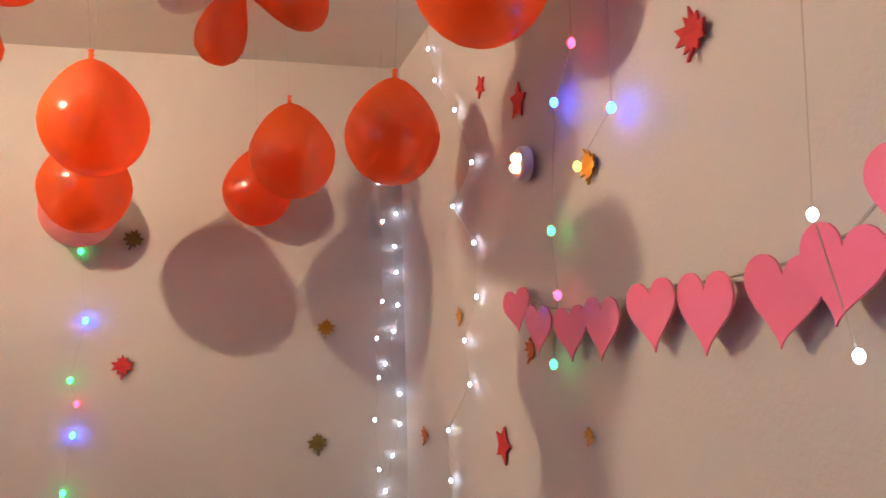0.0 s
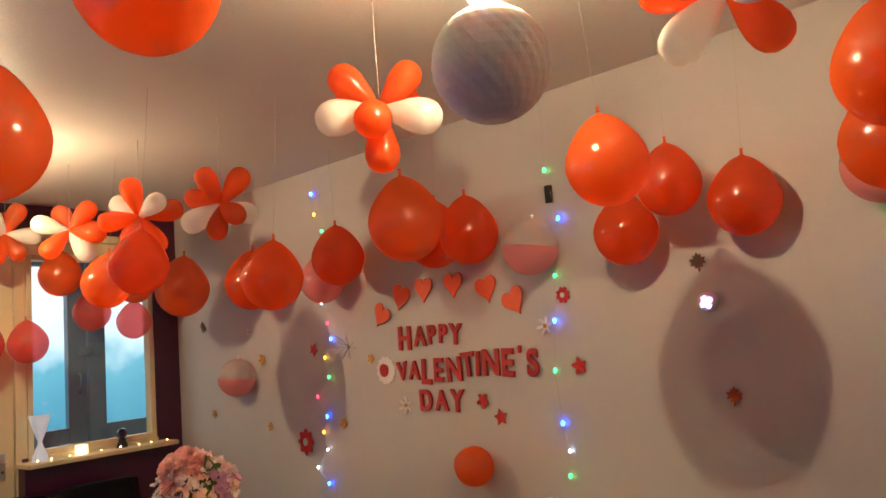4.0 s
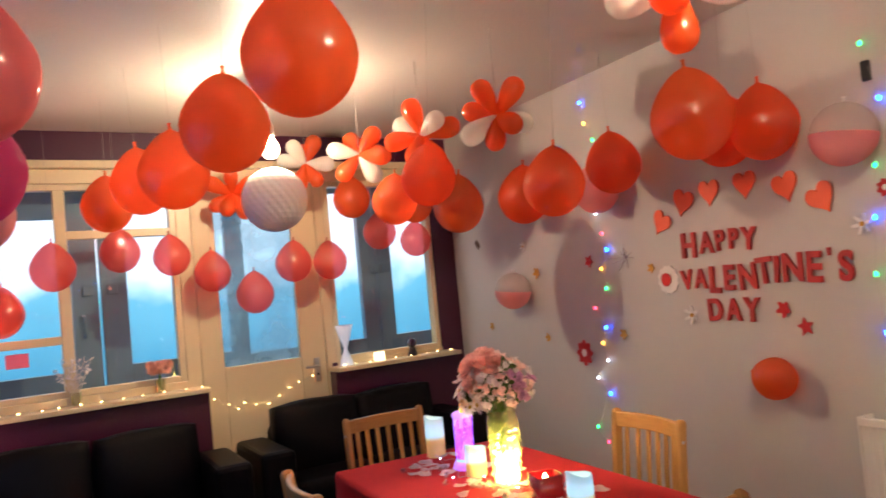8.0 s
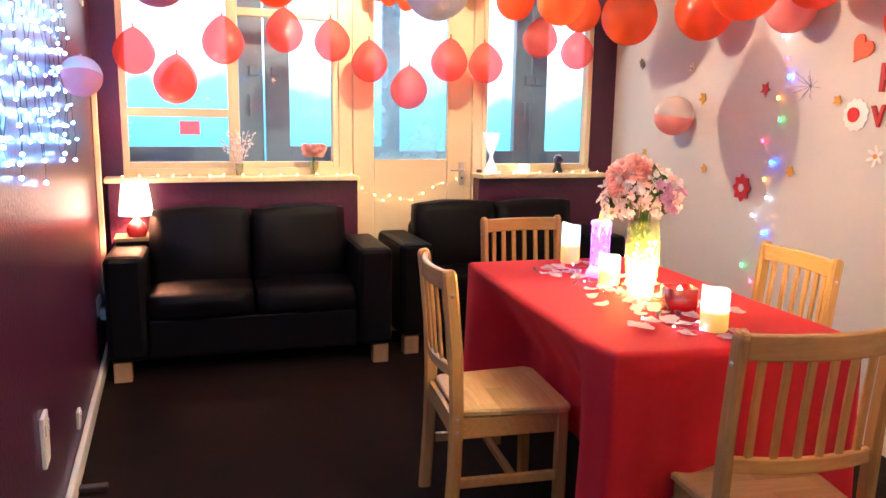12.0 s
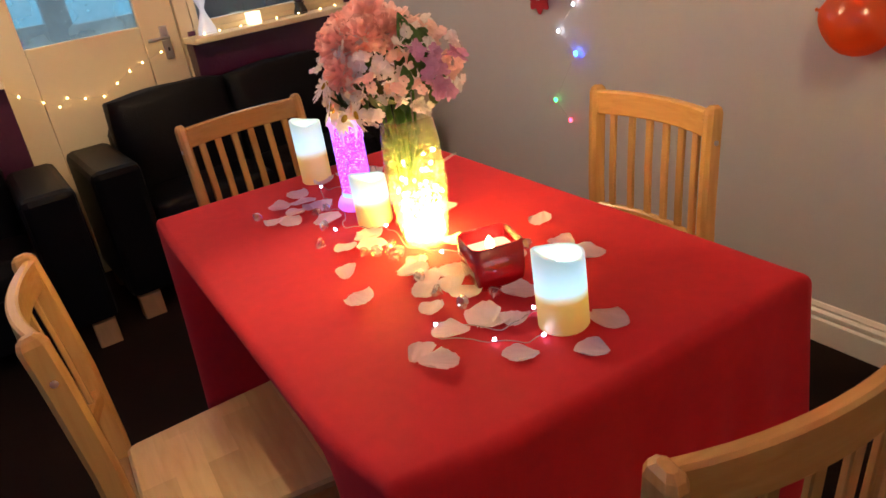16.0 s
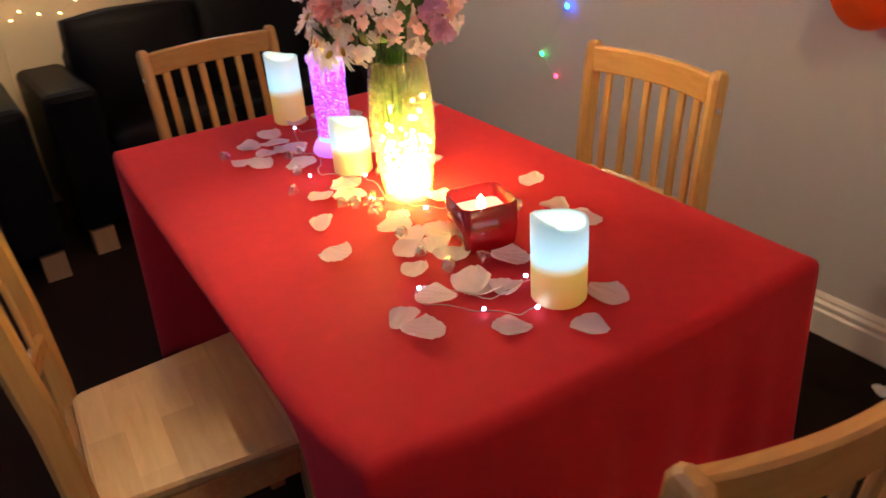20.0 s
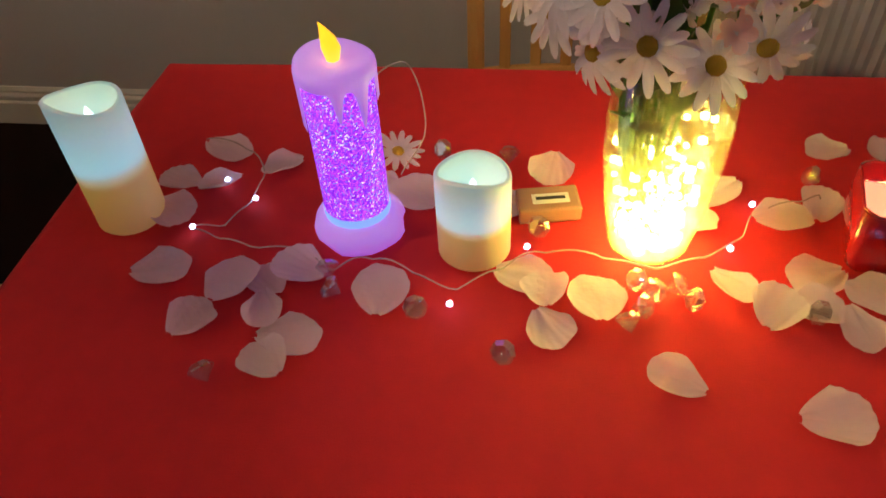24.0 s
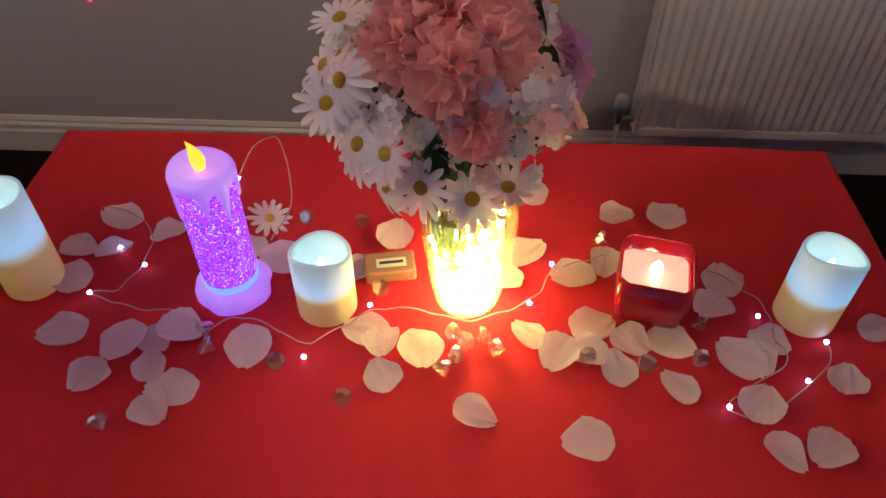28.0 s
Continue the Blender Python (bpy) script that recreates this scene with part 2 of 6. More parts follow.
SHAPE_PAINT = {
    "red": material("red_felt", (0.48, 0.02, 0.025), 0.7, spread=0.2, scale=30),
    "gold": material("gold_foil", (0.55, 0.27, 0.03), 0.4, 0.3, spread=0.2, scale=30),
    "white": material("white_felt", (0.78, 0.76, 0.74), 0.8, spread=0.05, scale=30),
    "brown": material("brown_leaf", (0.10, 0.055, 0.035), 0.7, spread=0.3, scale=30),
    "rust": material("rust_leaf", (0.42, 0.10, 0.03), 0.7, spread=0.3, scale=30),
    "olive": material("olive_leaf", (0.16, 0.12, 0.03), 0.7, spread=0.3, scale=30),
}
LED = {
    "blue": glow("blue_led", (0.010, 0.11, 1.0), 24),
    "green": glow("green_led", (0.008, 0.5, 0.10), 9),
    "yellow": glow("yellow_led", (1.0, 0.48, 0.04), 5),
    "white": glow("white_led", (0.70, 0.86, 1.0), 13),
    "pink": glow("pink_led", (1.0, 0.05, 0.12), 4),
    "cool": glow("cool_white_led", (0.15, 0.43, 1.0), 30),
    "warm": glow("warm_led", (1.0, 0.66, 0.24), 12),
    "violet": glow("violet_led", (0.55, 0.32, 1.0), 4),
    "vase": glow("vase_led", (1.0, 0.76, 0.20), 40),
}
WIRE = material("clear_wire", (0.80, 0.70, 0.62), 0.2, Alpha=0.65)
DARK_WIRE = material("dark_wire", (0.03, 0.035, 0.05), 0.5)
PLASTIC = material("white_plastic", (0.70, 0.68, 0.64), 0.35, spread=0.03)
BLACK_PLASTIC = material("black_plastic", (0.015, 0.015, 0.016), 0.4)
BULB = glow("lit_filament", (1.0, 0.77, 0.46), 5000)
BULB_DIM = glow("dimmer_filament", (1.0, 0.77, 0.46), 6300)
BULB_GLASS = bpy.data.materials.new("lit_bulb_glass")
BULB_GLASS.use_nodes = True
nodes, links = BULB_GLASS.node_tree.nodes, BULB_GLASS.node_tree.links
nodes.remove(nodes["Principled BSDF"])
haze, clear, mix = nodes.new("ShaderNodeEmission"), nodes.new("ShaderNodeBsdfTransparent"), nodes.new("ShaderNodeMixShader")
haze.inputs[0].default_value, haze.inputs[1].default_value, mix.inputs[0].default_value = (1.0, 0.80, 0.50, 1), 24, 0.16
links.new(clear.outputs[0], mix.inputs[1])
links.new(haze.outputs[0], mix.inputs[2])
links.new(mix.outputs[0], nodes["Material Output"].inputs[0])
BRASS = material("bulb_holder", (0.35, 0.30, 0.24), 0.4, 0.3)
RADIATOR = material("radiator_enamel", (0.80, 0.77, 0.72), 0.35, spread=0.04, scale=5)

# ---- mesh helpers ----
def smooth(bm):
    for f in bm.faces:
        f.smooth = True
    return bm


def box(bm, lo, hi, bevel=0.0, segments=2):
    made = bmesh.ops.create_cube(bm, size=1)["verts"]
    for v in made:
        v.co = [lo[i] + (v.co[i] + 0.5) * (hi[i] - lo[i]) for i in range(3)]
    if bevel:
        edges = {e for v in made for e in v.link_edges}
        bmesh.ops.bevel(bm, geom=list(edges), offset=bevel, segments=segments, affect="EDGES", profile=0.5)
    return bm


def boxes(*pieces, bevel=0.0):
    bm = bmesh.new()
    for lo, hi in pieces:
        box(bm, lo, hi, bevel)
    return bm


def lathe(profile, steps=24, bm=None):
    bm = bm or bmesh.new()
    rings = []
    for r, z in profile:
        if r < 1e-5:
            rings.append([bm.verts.new((0, 0, z))])
        else:
            rings.append([bm.verts.new((r * math.cos(2 * math.pi * i / steps), r * math.sin(2 * math.pi * i / steps), z)) for i in range(steps)])
    for a, b in zip(rings, rings[1:]):
        for i in range(steps):
            j = (i + 1) % steps
            if len(a) == 1 and len(b) > 1:
                bm.faces.new((a[0], b[j], b[i]))
            elif len(b) == 1 and len(a) > 1:
                bm.faces.new((a[i], a[j], b[0]))
            elif len(a) > 1:
                bm.faces.new((a[i], a[j], b[j], b[i]))
    return smooth(bm)


def tube(points, radius, steps=6, bm=None):
    bm = bm or bmesh.new()
    points = [Vector(p) for p in points]
    rings = []
    for n, p in enumerate(points):
        way = (points[min(n + 1, len(points) - 1)] - points[max(n - 1, 0)]).normalized()
        side = way.orthogonal().normalized() if n == 0 else (side - way * side.dot(way)).normalized()
        other = way.cross(side)
        rings.append([bm.verts.new(p + radius * (side * math.cos(2 * math.pi * i / steps) + other * math.sin(2 * math.pi * i / steps))) for i in range(steps)])
    for a, b in zip(rings, rings[1:]):
        for i in range(steps):
            j = (i + 1) % steps
            bm.faces.new((a[i], a[j], b[j], b[i]))
    bm.faces.new(rings[0][::-1])
    bm.faces.new(rings[-1])
    return smooth(bm)


def ball(bm, at, radius, detail=1, squash=1.0):
    for v in bmesh.ops.create_icosphere(bm, subdivisions=detail, radius=radius)["verts"]:
        v.co = Vector((v.co.x, v.co.y, v.co.z * squash)) + Vector(at)
    return bm


def prism(outline, depth, bm=None):
    """A flat shape with thickness, in the xy plane, from z 0 to depth."""
    bm = bm or bmesh.new()
    low = [bm.verts.new((x, y, 0)) for x, y in outline]
    top = [bm.verts.new((x, y, depth)) for x, y in outline]
    bm.faces.new(low[::-1])
    bm.faces.new(top)
    for i in range(len(low)):
        j = (i + 1) % len(low)
        bm.faces.new((low[i], low[j], top[j], top[i]))
    return bm


def mesh_of(name, bm, mat):
    me = bpy.data.meshes.new(name)
    bmesh.ops.recalc_face_normals(bm, faces=bm.faces)
    bm.to_mesh(me)
    bm.free()
    me.materials.append(mat)
    return me


def part(name, shape, mat, parent, label="", m=None):
    ob = new(name, shape if isinstance(shape, bpy.types.Mesh) else mesh_of(name, shape, mat))
    ob.parent = parent
    if m is not None:
        ob.matrix_basis = m
    return tagged(ob, label)


def thing(name, m, label, category, group="", kind=""):
    ob = new(name)
    ob.empty_display_size = 0.05
    ob.matrix_basis = m
    return tagged(ob, label, category, group, kind)


def structure(name, shape, mat, label, m=None):
    ob = new(name, mesh_of(name, shape, mat))
    if m is not None:
        ob.matrix_basis = m
    return tagged(ob, label, kind="structure")


EAST = Matrix(((0, 0, -1, 0), (-1, 0, 0, 0), (0, 1, 0, 0), (0, 0, 0, 1)))     # flat things on the white wall: x along it, z into the room
def on_east(y, z, off=0.004, turn=0):
    return Matrix.Translation((-off, y, z)) @ EAST @ Matrix.Rotation(radians(turn), 4, "Z")


SOUTH_TURN = Matrix(((-1, 0, 0, 0), (0, 0, 1, 0), (0, 1, 0, 0), (0, 0, 0, 1)))
def on_south(x, y, z, turn=0):
    return Matrix.Translation((x, y, z)) @ Matrix.Rotation(radians(K), 4, "Z") @ SOUTH_TURN @ Matrix.Rotation(radians(turn), 4, "Z")

# ---- shell of the room ----
def ceiling_at(y):
    return 2.505 + 0.019 * y


structure("floor", boxes(((-4.2, -6.0, -0.12), (0.15, 0.6, 0))), CARPET, "dark brown carpet floor")
bm = boxes(((-4.2, -6.2, 0), (0.3, 0.8, 0.12)))
for v in bm.verts:
    v.co.z += ceiling_at(v.co.y)
structure("ceiling", bm, CEILING, "white painted ceiling")
structure("wall_east", boxes(((0, -5.8, 0), (0.14, 0.5, 2.7))), PLASTER, "grey-white painted wall hung with decorations")
structure("wall_south", boxes(((-2.2, -5.56, 0), (2.0, -5.425, 2.7))), PLASTER, "grey-white painted wall", NORTH)
structure("wall_west", boxes(((-1.72, -5.7, 0), (-1.58, 0.1, 2.7))), PLUM, "dark plum painted wall", NORTH)
structure("wall_north", boxes(((-1.58, 0, 0), (-1.45, 0.14, 2.7)), ((1.55, 0, 0), (1.95, 0.14, 2.7)), ((-1.45, 0, 2.335), (1.55, 0.14, 2.7)),
                              ((-1.45, 0, 0), (-0.24, 0.14, 1.02)), ((0.70, 0, 0), (1.55, 0.14, 1.0))), PLUM, "plum wall round the windows and the garden door", NORTH)
structure("trim", boxes(((-1.45, -0.035, 2.288), (1.56, 0.10, 2.334)), ((-1.45, 0.004, 2.205), (1.55, 0.09, 2.287)), bevel=0.006), CREAM, "cream painted rail above the windows", NORTH)
structure("trim", boxes(((-1.53, -0.10, 0), (-0.128, -0.003, 0.948)), ((0.676, -0.10, 0), (1.60, -0.003, 0.948)), bevel=0.004), PLUM, "boxed plum panels under the window sills", NORTH)
profile = [(0, 0), (-0.018, 0), (-0.018, 0.075), (-0.012, 0.082), (-0.016, 0.09), (-0.016, 0.10), (-0.008, 0.108), (-0.011, 0.116), (-0.004, 0.126), (0, 0.128)]
bm = bmesh.new()
ends = [[bm.verts.new((x, y, z)) for x, z in profile] for y in (-5.3, 0.16)]
for i in range(len(profile) - 1):
    bm.faces.new((ends[0][i], ends[0][i + 1], ends[1][i + 1], ends[1][i]))
structure("baseboard", bm, WHITE_GLOSS, "white moulded skirting board under the white wall")
structure("baseboard", boxes(((-1.578, -5.4, 0), (-1.555, -0.11, 0.075)), bevel=0.006), WHITE_GLOSS, "worn white skirting along the plum wall", NORTH)
structure("trim", boxes(((-1.578, -0.20, 0.35), (-1.55, -0.165, 1.46)), bevel=0.004), CREAM, "cream vertical cable trunking in the corner", NORTH)

# windows and garden door, in the frame of their wall
def bars(name, pieces, mat, parent, bevel=0.004):
    for lo, hi in pieces:
        part(name, boxes((lo, hi), bevel=bevel), mat, parent)


def window(name, u0, u1, z0, z1, uprights, cross, panes, sill, label):
    w = thing(name, NORTH, label, "", kind="structure")
    fr = ((u0, 0.005, z0), (u0 + 0.035, 0.075, z1)), ((u1 - 0.035, 0.005, z0), (u1, 0.075, z1)), ((u0 + 0.035, 0.008, z0), (u1 - 0.035, 0.072, z0 + 0.035)), ((u0 + 0.035, 0.008, z1 - 0.035), (u1 - 0.035, 0.072, z1))
    bars("window_frame", fr, CREAM, w)
    bars("mullion", [((u - 0.03, 0.006, z0 + 0.035), (u + 0.03, 0.074, z1 - 0.035)) for u in uprights], CREAM, w)
    bars("glazing_bar", [((a, 0.01, z - 0.023), (b, 0.07, z + 0.023)) for a, b, z in cross], CREAM, w)
    for a, b, c, d in panes:
        p = part("pane", boxes(((a, 0.034, c), (b, 0.040, d))), GLASS, w)
        p.visible_shadow = False
    part("window_sill", boxes((sill[0], sill[1]), bevel=0.006), CREAM, w, "cream painted sill")
    return w


window("window_1", -1.45, -0.222, 1.02, 2.203, [-0.838], [(-1.415, -0.868, 1.336), (-0.808, -0.257, 1.915)],
       [(-1.42, -0.86, 1.05, 1.33), (-1.42, -0.86, 1.34, 2.18), (-0.815, -0.25, 1.05, 1.91), (-0.815, -0.25, 1.92, 2.18)],
       ((-1.545, -0.165, 0.950), (-0.13, 0.03, 0.978)), "cream wooden window with four panes")
window("window_2", 0.735, 1.548, 1.0, 2.203, [], [], [(0.765, 1.515, 1.02, 2.18)], ((0.67, -0.165, 0.950), (1.605, 0.03, 0.978)), "cream wooden window with one large pane")
door = thing("door_1", NORTH, "closed cream garden door with a misted pane", "", kind="structure")
bars("door_frame", [((-0.22, 0.004, 0.0), (-0.135, 0.09, 2.203)), ((0.668, 0.004, 0.0), (0.733, 0.09, 2.203))], CREAM, door)
bars("stile", [((-0.130, 0.012, 0.01), (0.005, 0.058, 2.18)), ((0.495, 0.012, 0.01), (0.662, 0.058, 2.18))], CREAM, door)
bars("rail", [((0.006, 0.014, 0.50), (0.494, 0.056, 1.066)), ((0.006, 0.014, 0.01), (0.494, 0.056, 0.20)), ((0.006, 0.014, 2.10), (0.494, 0.056, 2.18))], CREAM, door)
part("panel", boxes(((0.004, 0.026, 0.19), (0.496, 0.044, 0.51)), bevel=0.003), CREAM, door)
part("pane", boxes(((0.003, 0.032, 1.06), (0.497, 0.038, 2.11))), MISTED, door).visible_shadow = False
handle = part("door_handle", boxes(((0.575, -0.002, 0.90), (0.612, 0.012, 1.05)), bevel=0.004), STEEL, door, "steel lever handle on a plate")
part("lever", tube([(0.594, 0.0, 1.0), (0.594, -0.045, 1.0), (0.585, -0.05, 1.0), (0.50, -0.05, 1.0)], 0.008), STEEL, handle)
for z in (0.945,):
    part("keyhole", boxes(((0.59, -0.006, z - 0.008), (0.598, 0.0, z + 0.008))), BLACK_PLASTIC, handle)

structure("trim", boxes(((-1.45, -0.012, 0.979), (-0.222, 0.004, 1.022)), bevel=0.003), CREAM, "cream board between the sill and the window frame", NORTH)
structure("trim", boxes(((0.735, -0.012, 0.979), (1.548, 0.004, 1.003)), bevel=0.003), CREAM, "cream board between the sill and the window frame", NORTH)

# porch screen and dusk outside
porch = thing("porch_screen", NORTH @ pose(0, 0.5, 0), "grey-blue glazed porch doors outside the window", "porch")
bars("door_stile", [((-0.76, 0, 0), (-0.61, 0.06, 2.25)), ((-0.595, 0, 0), (-0.44, 0.06, 2.25)), ((1.20, 0, 0), (1.325, 0.06, 2.25)), ((1.338, 0, 0), (1.46, 0.06, 2.25)), ((-1.78, 0, 0), (-1.66, 0.06, 2.25)), ((2.0, 0, 0), (2.1, 0.06, 2.25)), ((0.2, 0, 0), (0.32, 0.06, 2.25))], SLATE, porch)
bars("door_rail", [((-1.66, 0.002, 0), (-0.76, 0.058, 1.125)), ((-0.44, 0.002, 0), (0.2, 0.058, 1.13)), ((0.32, 0.002, 0), (1.20, 0.058, 1.10)), ((1.46, 0.002, 0), (2.0, 0.058, 1.10)), ((-1.78, 0.002, 2.07), (-0.76, 0.058, 2.4)), ((-0.44, 0.002, 2.2), (1.2, 0.058, 2.4))], SLATE, porch)
for u in (-0.67, -0.53, 1.30, 1.385):
    h = part("pull_handle", boxes(((u - 0.03, -0.03, 1.58), (u + 0.03, -0.005, 1.645)), bevel=0.006), SLATE, porch, "grey door pull")
for u in (-0.70, 1.27):
    part("grip", tube([(u, -0.005, 1.33), (u, -0.04, 1.34), (u, -0.04, 1.45), (u, -0.005, 1.46)], 0.009), SLATE, porch)
bm = boxes(((-9, 3.0, -1.5), (9, 3.02, 6)))
structure("backdrop", bm, outdoors("dusk_garden"), "blue dusk sky over trees", NORTH)
structure("ground", boxes(((-40, 0.15, -0.3), (40, 60, -0.15))), SLATE, "paved ground outside", NORTH)

# ---- dining table, cloth and chairs ----
X0, X1, Y0, Y1, TOP = -1.630, -0.872, -3.070, -1.800, 0.75
table = thing("dining_table", pose((X0 + X1) / 2, (Y0 + Y1) / 2, 0), "pine dining table hidden under a red cloth", "table")
part("tabletop", boxes(((-0.325, -0.585, 0.715), (0.325, 0.585, 0.742)), bevel=0.004), PINE, table)
for sx in (-1, 1):
    for sy in (-1, 1):
        part("leg", boxes(((sx * 0.28 - 0.03, sy * 0.54 - 0.03, 0), (sx * 0.28 + 0.03, sy * 0.54 + 0.03, 0.714)), bevel=0.004), PINE_UP, table)


TUCK = (0.0, -0.02, 0.02, 0.03)         # middle of the chair along each side
SPAN = (0.30, 0.40, 0.30, 0.54)        # half the width of the push
DEEP = (0.0, 0.10, 0.0, 0.185)        # how far its seat reaches under the edge


def tablecloth():
    """A cloth over the table: flat top, rolled edge, a hanging skirt with folds and long corners."""
    hx, hy, r = (X1 - X0) / 2, (Y1 - Y0) / 2, 0.020
    around = []
    n = 60
    for side in range(4):
        for i in range(n):
            f = i / n
            along, half = (hx, hy) if side % 2 == 0 else (hy, hx)
            a = -along + 2 * along * f
            x, y = ((a, -hy), (hx, a), (-a, hy), (-hx, -a))[side]
            corner = min(f, 1 - f) * 2 * along
            around.append((x, y, side, corner, f))
    bm = bmesh.new()
    rings = []
    for k in range(26):
        ring = []
        for n_i, (x, y, side, corner, f) in enumerate(around):
            nx, ny = ((0, -1), (1, 0), (0, 1), (-1, 0))[side]
            close = max(0.0, 1 - corner / 0.20)
            if close > 0:
                cx, cy = math.copysign(1, x), math.copysign(1, y)
                bx, by = nx * (1 - close / 2) + (cx if nx == 0 else 0) * close / 2, ny * (1 - close / 2) + (cy if ny == 0 else 0) * close / 2
                l = math.hypot(bx, by)
                nx, ny = bx / l, by / l
            pull = (0.032 if x < 0 and y < 0 else 0.010) * close ** 1.6      # the cloth slumps over one corner
            if k == 0:
                ring.append((x * 0.5, y * 0.5, TOP))
            elif k == 1:
                ring.append((x - 0.05 * nx - pull * nx, y - 0.05 * ny - pull * ny, TOP + 0.001 * math.sin(9 * x + 7 * y)))
            elif k <= 6:
                a = (k - 2) / 4 * math.pi / 2
                ring.append((x + nx * (-r - pull + r * math.sin(a)), y + ny * (-r - pull + r * math.sin(a)), TOP - r + r * math.cos(a)))
            else:
                drop = (k - 6) / 19
                long = 0.47 + 0.13 * close ** 1.5 + 0.010 * math.sin(13 * f + side)
                wave = 0.009 * math.sin(23 * f + 2.1 * side) + 0.006 * math.sin(47 * f + side)
                out = drop ** 1.2 * (wave * (1 - close) + 0.006 + 0.016 * close + 0.010 * close * math.sin(40 * f))
                # the chair seats push the skirt in under the table
                tucked = max(0.0, min(1.0, (SPAN[side] - abs((x if side % 2 == 0 else y) - TUCK[side])) / 0.24))
                tucked = tucked * tucked * (3 - 2 * tucked)
                if side % 2 == 0:
                    long += tucked * (TOP - 0.44 - long)
                out -= tucked * DEEP[side] * min(1.0, drop / 0.55) ** 0.8
                ring.append((x + nx * (out - pull), y + ny * (out - pull), TOP - r - drop * (long - r)))
        rings.append([bm.verts.new(p) for p in ring])
    bm.faces.new(rings[0])
    for a, b in zip(rings, rings[1:]):
        for i in range(len(a)):
            j = (i + 1) % len(a)
            bm.faces.new((a[i], b[i], b[j], a[j]))
    ob = new("tablecloth", mesh_of("tablecloth", smooth(bm), CLOTH))
    ob.location = ((X0 + X1) / 2, (Y0 + Y1) / 2, 0)
    thick = ob.modifiers.new("thickness", "SOLIDIFY")
    thick.thickness, thick.offset = 0.002, -1
    return tagged(ob, "plain red fabric tablecloth hanging over the dining table", "tablecloth")


tablecloth()


def strip(points, width, depth, bevel=0.004):
    """A bent wooden bar: a box section along a line of points in a yz or xy plane."""
    bm = bmesh.new()
    rings = []
    for n, p in enumerate(points):
        p = Vector(p)
        way = (Vector(points[min(n + 1, len(points) - 1)]) - Vector(points[max(n - 1, 0)])).normalized()
        side = Vector(width).normalized()
        other = way.cross(side).normalized()
        w, d, b = Vector(width).length / 2, depth / 2, bevel
        rings.append([bm.verts.new(p + side * a + other * c) for a, c in ((-w, -d + b), (-w, d - b), (-w + b, d), (w - b, d), (w, d - b), (w, -d + b), (w - b, -d), (-w + b, -d))])
    for a, b in zip(rings, rings[1:]):
        for i in range(8):
            bm.faces.new((a[i], a[(i + 1) % 8], b[(i + 1) % 8], b[i]))
    bm.faces.new(rings[0][::-1])
    bm.faces.new(rings[-1])
    return bm


